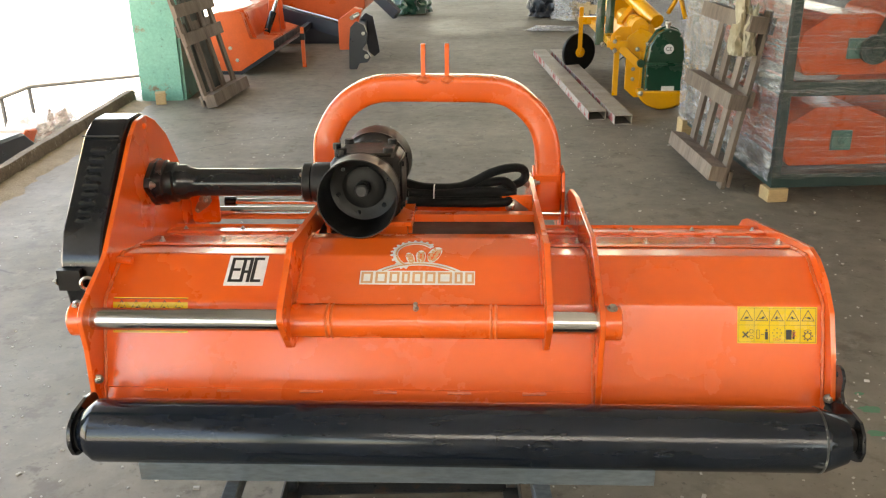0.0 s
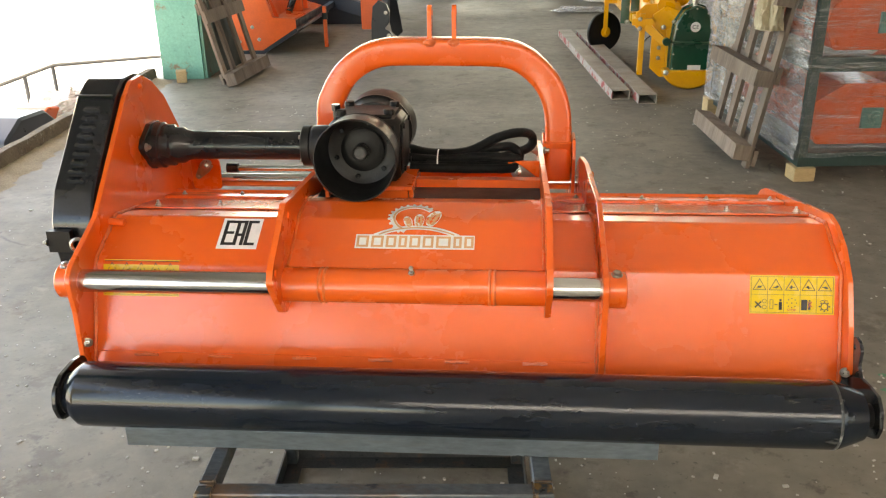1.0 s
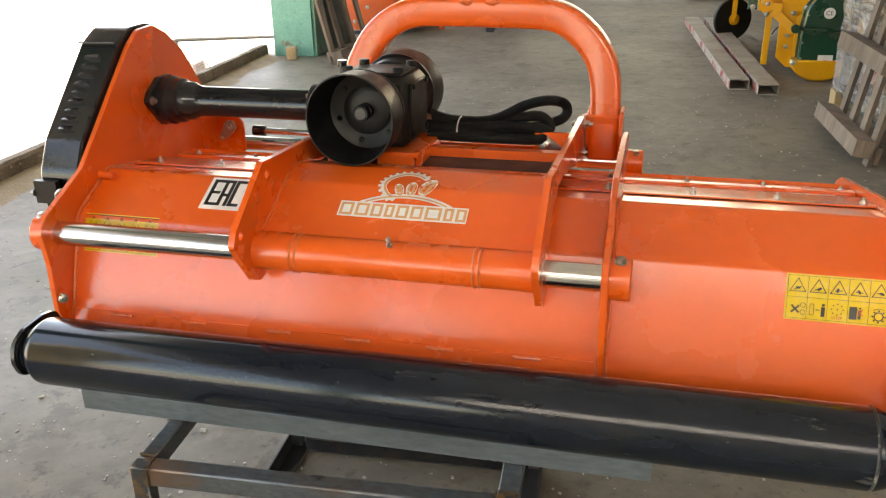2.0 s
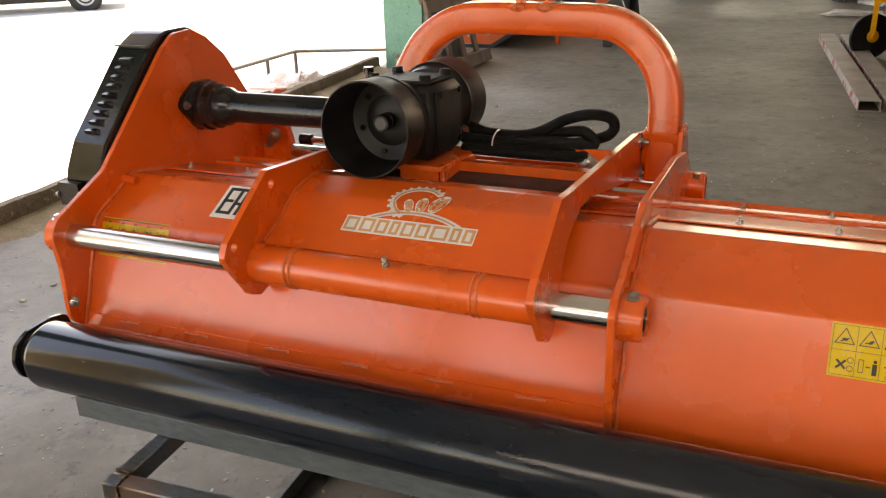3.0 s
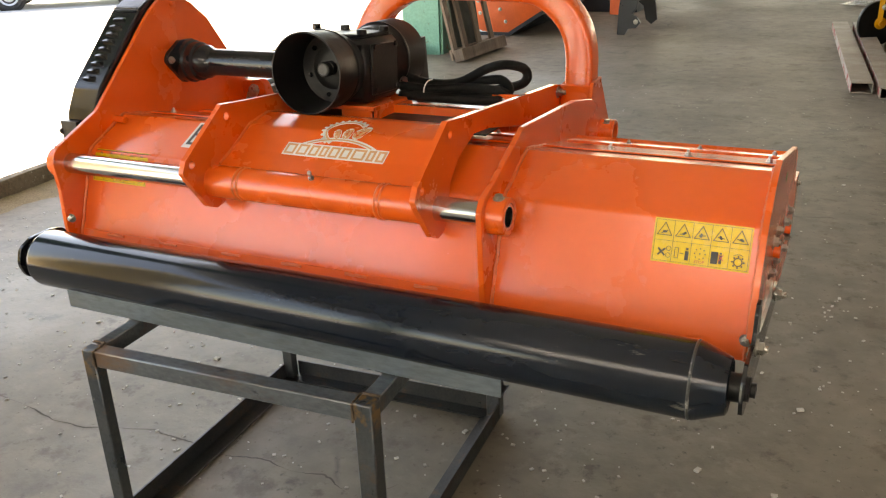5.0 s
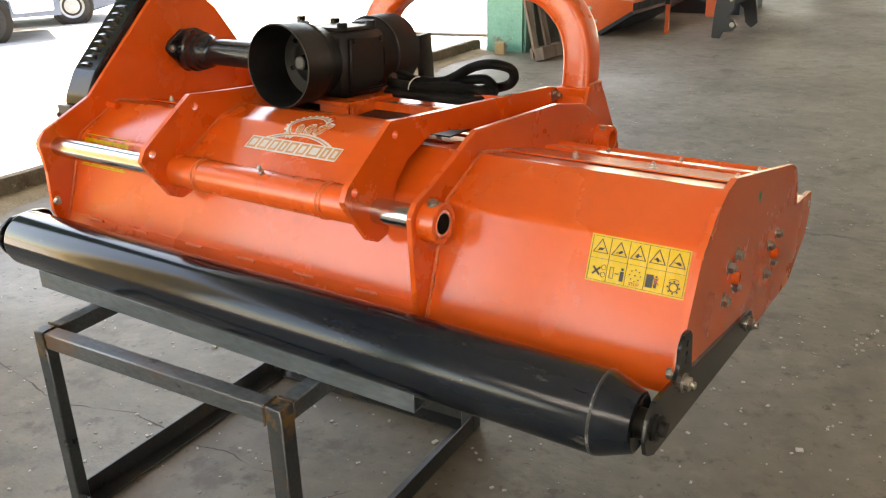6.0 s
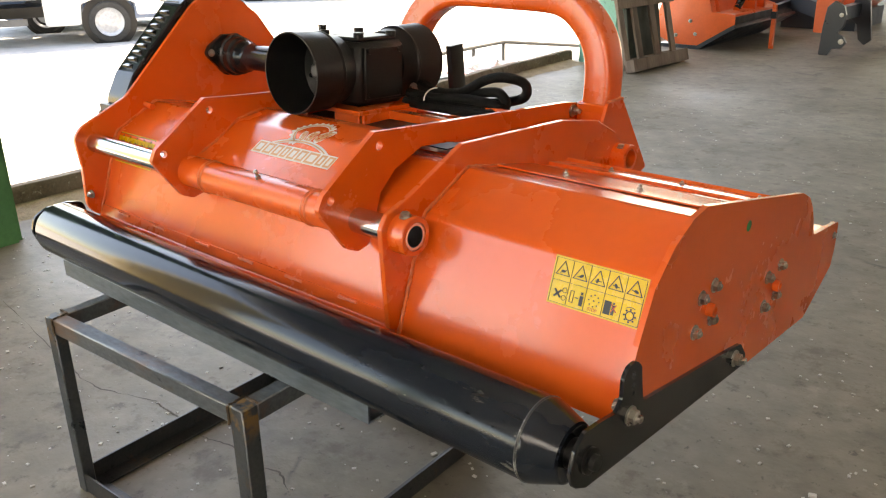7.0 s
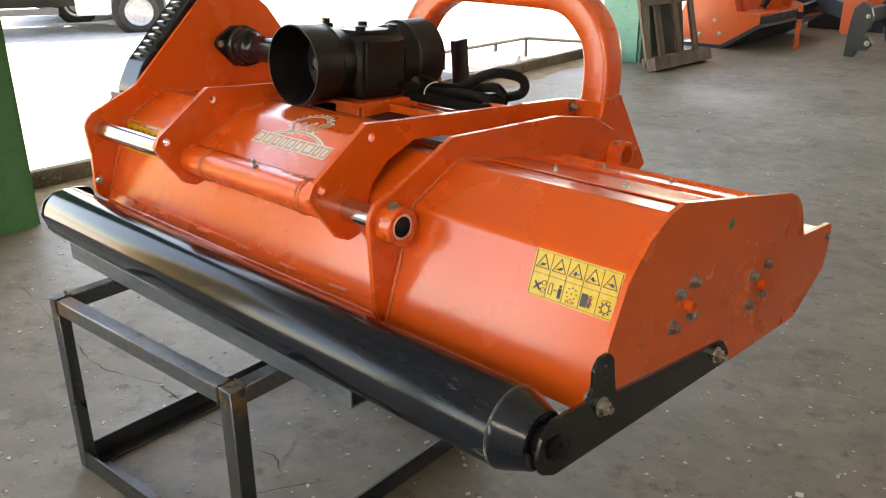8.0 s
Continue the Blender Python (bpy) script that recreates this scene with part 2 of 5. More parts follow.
def lathe(o, axis, prof, seg=32, bm=None, caps=True):
    """A turned body: prof is (distance along the axis, radius)."""
    o, d = Vector(o), Vector(axis).normalized()
    s = d.orthogonal().normalized()
    u = d.cross(s)
    bm = bm or bmesh.new()
    rings = []
    for t, r in prof:
        rings.append([bm.verts.new(o + d * t + (s * math.cos(a) + u * math.sin(a)) * max(r, 1e-4)) for a in [i * math.tau / seg for i in range(seg)]])
    for a, b in zip(rings, rings[1:]):
        for i in range(seg):
            bm.faces.new((a[i - 1], a[i], b[i], b[i - 1]))
    if caps:
        bm.faces.new(rings[0])
        bm.faces.new(rings[-1][::-1])
    return bm


def rod(p, q, r, seg=20, bm=None, r2=None):
    p, q = Vector(p), Vector(q)
    return lathe(p, q - p, [(0, r), ((q - p).length, r2 if r2 else r)], seg, bm)


def smooth_path(pts, n=8):
    ps = [Vector(p) for p in pts]
    ps = [ps[0] * 2 - ps[1]] + ps + [ps[-1] * 2 - ps[-2]]
    out = []
    for i in range(1, len(ps) - 2):
        a, b, c, d = ps[i - 1:i + 3]
        for j in range(n):
            t = j / n
            out.append(0.5 * (2 * b + (c - a) * t + (2 * a - 5 * b + 4 * c - d) * t * t + (3 * b - a - 3 * c + d) * t ** 3))
    return out + [ps[-2]]


def sweep(path, section, bm=None, up=(0, 1, 0), jitter=0.0):
    """A section of (a, b) pairs carried along a path; a points along up where it can."""
    bm = bm or bmesh.new()
    path, rings = [Vector(p) for p in path], []
    for i, p in enumerate(path):
        d = (path[min(i + 1, len(path) - 1)] - path[max(0, i - 1)]).normalized()
        a = (Vector(up) - d * d.dot(Vector(up))).normalized()
        b = d.cross(a)
        k = 1 + jitter * random.uniform(-1, 1)
        rings.append([bm.verts.new(p + (a * x + b * y) * k) for x, y in section])
    m = len(section)
    for r, s in zip(rings, rings[1:]):
        for i in range(m):
            bm.faces.new((r[i - 1], r[i], s[i], s[i - 1]))
    bm.faces.new(rings[0][::-1])
    bm.faces.new(rings[-1])
    return bm


def ring(r, n=10):
    return [(r * math.cos(i * math.tau / n), r * math.sin(i * math.tau / n)) for i in range(n)]


def bolt(p, axis, r=0.008, parent=None, stud=0.6, washer=True, name="bolt", material=None):
    bm = bmesh.new()
    h = 0.0
    if washer:
        lathe(p, axis, [(0, r * 1.35), (r * 0.22, r * 1.35)], 16, bm)
        h = r * 0.22
    lathe(p, axis, [(h, r), (h + r * 0.75, r), (h + r * 0.85, r * 0.85)], 6, bm)
    if stud:
        lathe(p, axis, [(h + r * 0.85, r * 0.55), (h + r * (0.85 + stud), r * 0.55), (h + r * (0.95 + stud), r * 0.42)], 12, bm)
    return part(name, bm, material or ZINC, parent, bevel=0.0)


def text_mesh(words, size, m, thick=0.0003):
    cu = bpy.data.curves.new("words", "FONT")
    cu.body, cu.size, cu.extrude, cu.align_x, cu.align_y, cu.resolution_u = words, size, thick, "CENTER", "CENTER", 3
    ob = new("words", cu)
    bpy.context.view_layer.update()
    me = bpy.data.meshes.new_from_object(ob)
    bpy.data.objects.remove(ob)
    bm = bmesh.new()
    bm.from_mesh(me)
    bmesh.ops.transform(bm, matrix=m, verts=bm.verts)
    return bm


# ---- the hall ----
HALL = pose(-2.65, 4.65, 0, 0, 0, 3.0)


def hall_box(lo, hi):
    return box(lo, hi, m=HALL)


solid("floor", hall_box((-0.055, -20, -0.75), (12.3, 32, 0)), CONCRETE, "worn grey-brown concrete floor with stains and fine cracks", "floor", "structure")
# Unseen ceiling; its gap is added to light the mower's front from above.
roof = bmesh.new()
for lo, hi in (((-0.5, -20, 4.6), (12.3, -14, 4.8)), ((-0.5, -9.6, 4.6), (12.3, 32, 4.8)), ((-0.5, -14, 4.6), (0.8, -9.6, 4.8)), ((11.2, -14, 4.6), (12.3, -9.6, 4.8))):
    box(lo, hi, roof, HALL)
# Unseen eave, added to keep direct sun off the floor by the kerb.
box((-1.9, -20, 4.6), (-0.5, 32, 4.8), roof, HALL)
solid("ceiling", roof, WHITEWASH, "unseen whitewashed hall ceiling with an added light gap and sun-blocking eave", "ceiling", "structure")
# Unseen wall; its openings are added to light the hall from the right.
east = bmesh.new()
# The last panel shuts the middle openings, to dim the mower's right side.
for lo, hi in [((12, -20, -0.7), (12.3, 32, 2.2)), ((12, -20, 4.2), (12.3, 32, 4.6))] + [((12, v, 2.2), (12.3, v + 0.6, 4.2)) for v in range(-20, 32, 5)] + [((12.05, -10.0, 2.2), (12.25, 5.2, 4.2))]:
    box(lo, hi, east, HALL)
solid("wall_east", east, PLASTER, "unseen plastered hall wall with openings added to let light in", "wall", "structure")
solid("wall_south", hall_box((-0.3, -20.3, -0.7), (12, -20, 4.6)), PLASTER, "plain plastered hall wall", "wall", "structure")
# Unseen end wall; the gateway is added for sheen on the far floor.
north = bmesh.new()
for lo, hi in (((-0.3, 32, -0.7), (1.5, 32.3, 4.6)), ((10.5, 32, -0.7), (12, 32.3, 4.6)), ((1.5, 32, 4.1), (10.5, 32.3, 4.6)), ((1.5, 32, -0.7), (10.5, 32.3, -0.004))):
    box(lo, hi, north, HALL)
solid("wall_north", north, PLASTER, "unseen plastered end wall, its gateway added to brighten the far floor", "wall", "structure")
# Unseen lintel, lowered to take bright sky out of the deck's reflections.
solid("wall_west", hall_box((-0.15, -20, 2.95), (0.35, 32, 4.6)), PLASTER, "unseen lintel over the open side, set low to cut off sky light", "wall", "structure")

# Translucent pane added in the unseen roof, as soft fill light on the hood.
FROST = bpy.data.materials.new("fill_pane_frost")
FROST.use_nodes = True
fn = FROST.node_tree
fn.nodes.remove(fn.nodes["Principled BSDF"])
ft, fd, fm = fn.nodes.new("ShaderNodeBsdfTranslucent"), fn.nodes.new("ShaderNodeBsdfDiffuse"), fn.nodes.new("ShaderNodeMixShader")
ft.inputs[0].default_value, fd.inputs[0].default_value, fm.inputs[0].default_value = (0.85, 0.86, 0.86, 1), (0.7, 0.7, 0.7, 1), 0.2
fn.links.new(ft.outputs[0], fm.inputs[1])
fn.links.new(fd.outputs[0], fm.inputs[2])
fn.links.new(fm.outputs[0], fn.nodes["Material Output"].inputs[0])
solid("fill_pane", hall_box((0.8, -14, 4.68), (11.2, -9.6, 4.69)), FROST, "unseen frosted pane added in the roof as fill light", "roof light", "structure")

g = bmesh.new()
bmesh.ops.create_grid(g, x_segments=8, y_segments=8, size=400)
bmesh.ops.translate(g, vec=(0, 0, -0.55), verts=g.verts)
solid("ground", g, YARD, "sun-bleached concrete yard outside the hall", "ground", "structure")

# Unseen wall, added for the yellowish reflection in the hood.
solid("yard_wall", box((-6.4, -4.0, -0.55), (-6.0, -1.3, 5.2)), TAN_PLASTER, "unseen tan wall added in the yard to tint the hood's reflection", "wall", "structure")
for v, m_col in ((-8.6, COLUMN_GREEN), (-3.10, COLUMN_GREEN), (2.68, COLUMN), (8.2, COLUMN), (13.8, COLUMN)):
    bm = box((0.04, v, -0.05), (0.43, v + 0.47, 4.6))
    bmesh.ops.bevel(bm, geom=[e for e in bm.edges if abs(e.verts[0].co.z - e.verts[1].co.z) > 1], offset=0.025, segments=2, affect="EDGES")
    bmesh.ops.transform(bm, matrix=HALL, verts=bm.verts)
    solid("column", bm, m_col, "concrete column in chipped green paint at the hall's edge", "column", "structure", "columns along the open side")

# kerb along the open side, between the columns
for v0, v1 in ((-20, -8.62), (-8.1, -3.12), (-2.62, 2.66), (3.17, 8.18), (8.7, 30)):
    bm = bmesh.new()
    steps = max(2, int((v1 - v0) / 0.12))
    prof = ((0.0, 0.0), (0.0, 0.085), (-0.012, 0.103), (-0.062, 0.103), (-0.072, 0.09), (-0.072, -0.56))
    rows_k = []
    for i in range(steps + 1):
        v = v0 + (v1 - v0) * i / steps
        rows_k.append([bm.verts.new((u + 0.008 * noise.noise((v * 3, u * 9, z * 9)), v, z + 0.010 * noise.noise((v * 4, z * 7 + 3, u)) * (z > 0.01))) for u, z in prof])
    for a, b in zip(rows_k, rows_k[1:]):
        for i in range(len(prof) - 1):
            bm.faces.new((a[i], a[i + 1], b[i + 1], b[i]))
    bm.faces.new(rows_k[0])
    bm.faces.new(rows_k[-1][::-1])
    bmesh.ops.transform(bm, matrix=HALL, verts=bm.verts)
    solid("kerb", bm, KERB, "crumbling rust-stained concrete kerb at the floor's edge", "kerb", "structure", "kerbs along the open side")

# ---- the flail mower ----
XA, XB, XC, XD, XR = -0.6235, -0.196, 0.340, 0.450, 0.930
mower = thing("flail_mower", (0.15, 1.95, 0.44), "glossy orange flail mower with black rear roller, on a steel stand", "mower")

SKIN = fillet([(1.683, 0.512), (1.763, 0.728), (1.885, 0.788), (2.000, 0.7655)], 0.022, 5, closed=False)
skin = part("hood", sheet(SKIN, XA + 0.012, XR, 0.004), ORANGE, mower)
part("top_strip", sheet(fillet([(1.975, 0.7752), (2.095, 0.7517), (2.096, 0.7470)], 0.003, 2, closed=False), XA + 0.014, XR - 0.002, 0.003), ORANGE, mower, bevel=0.0006)
part("recessed_strip", sheet([(2.086, 0.7475), (2.170, 0.7305)], XA + 0.014, XR - 0.002, 0.003), ORANGE, mower)
part("top_cover", sheet(fillet([(2.158, 0.7330), (2.159, 0.7400), (2.224, 0.7272), (2.231, 0.7330)], 0.003, 3, closed=False), XA + 0.014, XR - 0.002, 0.003), ORANGE, mower, bevel=0.0006)
part("rear_hood", sheet(fillet([(2.200, 0.733), (2.33, 0.69), (2.41, 0.60), (2.57, 0.585), (2.565, 0.50)], 0.03, 4, closed=False), XA + 0.012, XR, 0.004), ORANGE, mower)
part("front_lip", sheet(fillet([(1.655, 0.520), (1.683, 0.528), (1.692, 0.552)], 0.006, 3, closed=False), XA + 0.02, XD - 0.004, 0.004), ORANGE, mower, bevel=0.0008)
part("rotor_housing", plate([(1.72, 0.50), (1.80, 0.72), (2.2, 0.70), (2.45, 0.56), (2.43, 0.44), (2.13, 0.445), (1.75, 0.50)], XA + 0.02, XR - 0.01), BLACK_DULL, mower, "dark inside of the housing")

plate_r = part("side_plate", plate(fillet([(1.657, 0.559), (1.691, 0.648), (1.730, 0.725), (1.786, 0.775), (1.840, 0.801), (1.887, 0.809), (2.321, 0.721), (2.364, 0.701), (2.389, 0.674), (2.406, 0.641), (2.420, 0.607), (2.582, 0.591), (2.580, 0.529), (2.568, 0.489), (2.428, 0.417), (2.130, 0.436), (1.692, 0.534)], 0.012, 3), XR, XR + 0.010, [(1.925, 0.622, 0.012), (2.222, 0.563, 0.012)]), ORANGE, mower, bevel=0.0015)
plate_a = part("side_plate", plate(fillet([(1.654, 0.545), (1.658, 0.66), (1.650, 0.732), (1.670, 0.755), (1.806, 0.814), (2.030, 1.022), (2.075, 1.050), (2.135, 1.052), (2.185, 1.028), (2.245, 0.980), (2.310, 0.890), (2.380, 0.785), (2.490, 0.765), (2.515, 0.70), (2.48, 0.58), (1.72, 0.50)], 0.045, 5), XA, XA + 0.012), ORANGE, mower, bevel=0.0015)
plate_d = part("slide_plate", plate(fillet([(1.664, 0.535), (1.657, 0.675), (1.655, 0.728), (1.672, 0.752), (1.722, 0.768), (1.875, 0.836), (2.21, 0.819), (2.352, 0.793), (2.432, 0.752), (2.487, 0.700), (2.480, 0.665), (2.440, 0.645), (2.2, 0.70), (1.95, 0.74), (1.80, 0.68), (1.71, 0.52)], 0.010, 3), XD, XD + 0.012), ORANGE, mower, bevel=0.0015)
CARRIAGE = fillet([(1.624, 0.776), (1.610, 0.752), (1.622, 0.732), (1.652, 0.691), (1.673, 0.662), (1.70, 0.650), (1.729, 0.656), (1.765, 0.748), (1.805, 0.784), (1.88, 0.813), (1.96, 0.806), (2.06, 0.785), (2.45, 0.70), (2.53, 0.715), (2.53, 0.79), (2.391, 0.815), (1.816, 0.860), (1.757, 0.866)], 0.010, 3)
for x in (XB, XC):
    part("carriage_plate", plate(CARRIAGE, x, x + 0.012, [(1.767, 0.838, 0.0085), (1.641, 0.763, 0.0085)]), ORANGE, mower, bevel=0.0015)

# sliding bars and tubes
BAR = (1.703, 0.711)
part("slide_bar", rod((XA - 0.02, *BAR), (XD + 0.006, *BAR), 0.0238, 36), CHROME, mower, "polished steel sliding bar")
tube = part("slide_tube", lathe((XB + 0.012, *BAR), (1, 0, 0), [(0, 0.035), (0.524, 0.035)], 36), ORANGE, mower)
for x in (0.075, 0.085, 0.415, 0.425):
    part("weld_ring", lathe((XB + 0.012 + x, *BAR), (1, 0, 0), [(-0.003, 0.0352), (0, 0.0372), (0.003, 0.0352)], 36), ORANGE_WELD, tube)
part("grease_nipple", lathe((0.076, 1.692, 0.7435), (0, -0.35, 0.94), [(0, 0.006), (0.006, 0.006), (0.007, 0.0035), (0.014, 0.0035), (0.016, 0.005), (0.02, 0.003)], 10), ZINC, tube)
part("boss", lathe((XD + 0.012, *BAR), (1, 0, 0), [(0, 0.036), (0.034, 0.036), (0.036, 0.034), (0.036, 0.0262), (0.010, 0.0260)], 36, caps=False), ORANGE, plate_d)
part("bar_end", lathe((XD + 0.044, *BAR), (1, 0, 0), [(-0.035, 0.0240), (0.002, 0.0240), (0.002, 0.0195), (-0.03, 0.0190)], 32, caps=False), CHROME, plate_d)
# Black disc darkens the depth of the hollow bar end.
part("bar_bore", lathe((XD + 0.012, *BAR), (1, 0, 0), [(0, 0.0240), (0.006, 0.0240)], 32), BLACK_DULL, plate_d)
bolt((XD + 0.029, 1.698, 0.745), (0, -0.1, 1), 0.0085, mower, stud=0)
part("boss", lathe((XA, *BAR), (-1, 0, 0), [(0, 0.036), (0.030, 0.036), (0.034, 0.032)], 36), ORANGE, plate_a)
bolt((XA - 0.016, 1.698, 0.745), (0, -0.1, 1), 0.0085, mower, stud=0)
REAR = (2.445, 0.690)
part("rear_slide_bar", rod((XA, *REAR), (XD + 0.006, *REAR), 0.019, 28), CHROME, mower, "polished steel rear sliding bar")
part("rear_boss", lathe((XD + 0.012, *REAR), (1, 0, 0), [(0, 0.033), (0.034, 0.033), (0.036, 0.031), (0.036, 0.022), (0.01, 0.022)], 30, caps=False), ORANGE, plate_d)
# Black disc puts the dark of the hole into the rear boss.
part("bar_bore", lathe((XD + 0.030, *REAR), (1, 0, 0), [(-0.01, 0.0215), (-0.005, 0.0215)], 30), BLACK_DULL, plate_d)
bolt((XD + 0.029, 2.432, 0.716), (0, 0, 1), 0.008, mower, stud=0)

# cover panel between the carriage plates
PANEL = fillet([(1.722, 0.742), (1.775, 0.766), (1.840, 0.804), (1.915, 0.816), (1.968, 0.806)], 0.04, 4, closed=False)
panel = part("cover_panel", sheet(PANEL, XB + 0.012, XC, 0.004), ORANGE, mower)
part("cross_beam", plate([(2.105, 0.765), (2.105, 0.806), (2.15, 0.800), (2.15, 0.795), (2.110, 0.800), (2.110, 0.765)], XB + 0.012, XC), ORANGE, mower, bevel=0.0008)
part("rear_beam", box((XB + 0.012, 2.36, 0.70), (XC, 2.40, 0.745)), ORANGE, mower, bevel=0.002)
# Black sheet stands in for the shade between panel and cross beam.
part("dark_tray", box((XB + 0.013, 1.972, 0.784), (XC - 0.001, 2.104, 0.787)), BLACK_DULL, mower)

# hitch arch
def heap_weld(c):
    bm = bmesh.new()
    bmesh.ops.create_icosphere(bm, subdivisions=3, radius=1.0)
    for v in bm.verts:
        k = 1 + 0.35 * noise.noise(v.co * 2.3 + Vector(c) * 9)
        v.co = Vector((c[0] + v.co.x * k * 0.018, c[1] + v.co.y * k * 0.010, c[2] + v.co.z * k * 0.011))
    return bm


ARCH = [(-0.235, 0.70), (-0.235, 0.88), (-0.222, 0.93), (-0.188, 0.985), (-0.140, 1.022), (-0.090, 1.040), (-0.030, 1.044), (0.10, 1.043), (0.23, 1.040), (0.290, 1.026), (0.340, 0.990), (0.375, 0.945), (0.393, 0.89), (0.398, 0.82), (0.398, 0.70)]
path = smooth_path([(x, 2.450 + (z - 0.70) * 0.16, z) for x, z in ARCH], 5)
arch = part("hitch_arch", sweep(path, fillet([(-0.036, -0.036), (0.038, -0.036), (0.038, 0.036), (-0.036, 0.036)], 0.016, 4)), ORANGE, mower)
for x in (0.040, 0.106):
    part("lug", plate(fillet([(2.480, 1.055), (2.530, 1.055), (2.530, 1.166), (2.489, 1.166)], 0.018, 4), x, x + 0.012, [(2.510, 1.145, 0.009)]), ORANGE, arch, bevel=0.001)
for x in (0.046, 0.112):
    part("weld_patch", heap_weld((x, 2.474, 1.070)), ORANGE_WELD, arch)
for x in (-0.27, 0.355):
    part("foot", plate([(2.428, 0.740), (2.428, 0.810), (2.505, 0.818), (2.505, 0.712), (2.452, 0.712)], x, x + 0.080), ORANGE, arch, bevel=0.003)
part("foot_plate", plate(fillet([(2.400, 0.640), (2.402, 0.770), (2.424, 0.817), (2.492, 0.817), (2.628, 0.622), (2.570, 0.600)], 0.008, 3), 0.4352, 0.4440), ORANGE, arch, bevel=0.001)
part("weld_bead", sweep([(0.441, 2.426 + i * 0.0075, 0.8185 + 0.001 * math.sin(i * 1.9)) for i in range(10)], ring(0.0038, 6), up=(1, 0, 0), jitter=0.25), ORANGE_WELD, arch)
bolt((XC + 0.012, 2.416, 0.791), (1, 0, 0), 0.011, mower, stud=0.8)
bolt((XC, 2.416, 0.791), (-1, 0, 0), 0.011, mower, stud=0.5)
bolt((XB, 2.416, 0.791), (-1, 0, 0), 0.011, mower, stud=0.8)

# roller with its arms
ROLL = (1.557, 0.532)
roller = part("roller", lathe((0, *ROLL), (1, 0, 0), [(-0.598, 0.040), (-0.596, 0.043), (-0.569, 0.0625), (-0.563, 0.064), (0.872, 0.064), (0.878, 0.0625), (0.921, 0.046), (0.923, 0.042), (0.919, 0.034)], 56), ROLLER, mower, "glossy black steel roller with scuffs")
for x in (0.868,):
    part("seam", lathe((x, *ROLL), (1, 0, 0), [(-0.003, 0.0638), (0, 0.0652), (0.003, 0.0638)], 56), SCUFFED, roller)
for x0, x1, r in ((-0.602, -0.5975, 0.041), (0.915, 0.9405, 0.023)):
    part("bearing", lathe((x0, *ROLL), (1, 0, 0), [(0, r * 0.55), (0.001, r), (x1 - x0 - 0.001, r), (x1 - x0, r * 0.55)], 32), BLACK_DULL, roller)
ARM = fillet([(1.553, 0.489), (1.522, 0.505), (1.512, 0.532), (1.522, 0.563), (1.545, 0.581), (1.580, 0.579), (1.628, 0.572), (1.642, 0.587), (1.643, 0.619), (1.657, 0.633), (1.679, 0.633), (1.694, 0.619), (1.698, 0.592), (1.705, 0.555), (2.022, 0.509), (2.070, 0.501), (2.100, 0.467), (2.095, 0.449)], 0.014, 5)
arm = part("roller_arm", plate(ARM, 0.9402, 0.9465, [(1.671, 0.614, 0.0055), (1.672, 0.597, 0.0045), (1.673, 0.583, 0.0045)]), BLACK, mower, "black steel roller arm", bevel=0.001)
bolt((0.9465, 1.667, 0.549), (1, 0, 0), 0.0115, arm, stud=0.5)
bolt((0.9465, 2.046, 0.482), (1, 0, 0), 0.0115, arm, stud=0.7)
part("hub_bolt", lathe((0.9465, *ROLL), (1, 0, 0), [(0, 0.020), (0.005, 0.020), (0.006, 0.012), (0.014, 0.012)], 16), BLACK_DULL, arm)
arm = part("roller_arm", plate(fillet([(1.550, 0.484), (1.515, 0.494), (1.502, 0.530), (1.512, 0.564), (1.545, 0.580), (1.600, 0.582), (1.642, 0.574), (1.646, 0.530), (1.610, 0.498)], 0.03, 5), -0.611, -0.6022), BLACK, mower, "black steel roller arm", bevel=0.001)

# bolts on the end plate
for y, z in ((1.877, 0.598), (1.892, 0.653), (1.938, 0.660), (1.936, 0.601), (2.175, 0.535), (2.182, 0.592), (2.242, 0.598), (2.229, 0.542)):
    bolt((XR + 0.010, y, z), (1, 0, 0), 0.0095, mower, stud=0.25)
for y, z in ((1.925, 0.622), (2.222, 0.563)):
    part("spigot", lathe((XR - 0.006, y, z), (1, 0, 0), [(0, 0.0118), (0.028, 0.0118), (0.028, 0.007), (0.01, 0.007)], 18), ORANGE, plate_r)
bolt((XR + 0.010, 2.560, 0.565), (1, 0, 0), 0.006, mower, stud=0)
bolt((XR - 0.001, 1.666, 0.560), (-0.2, -1, 0), 0.008, mower, stud=0.5)
bolt((XA + 0.016, 1.668, 0.585), (0.3, -1, 0), 0.008, mower, stud=0.5)
part("paint_mark", lathe((XR + 0.0101, 2.060, 0.728), (1, 0, 0), [(0, 0.010), (0.0004, 0.009)], 14), GREEN_DOT, plate_r, "green paint dab")

# bolts along the top covers
for x in (0.909, 0.756, 0.600, 0.437, 0.285, 0.130, -0.022, -0.260, -0.413, -0.565):
    bolt((x, 2.012, 0.7678), (0, 0.19, 0.98), 0.0058, mower, stud=0.9)
    bolt((x - 0.005, 2.190, 0.7338), (0, 0.19, 0.98), 0.005, mower, stud=0.5)
part("name_plate", sheet([(2.110, 0.7436), (2.145, 0.7366)], 0.80, 0.885, 0.0008), ZINC, mower, "small blank metal type plate")

# gearbox with guards
G = pose(-0.068, 2.118, 0.898, -3, 0, 0)


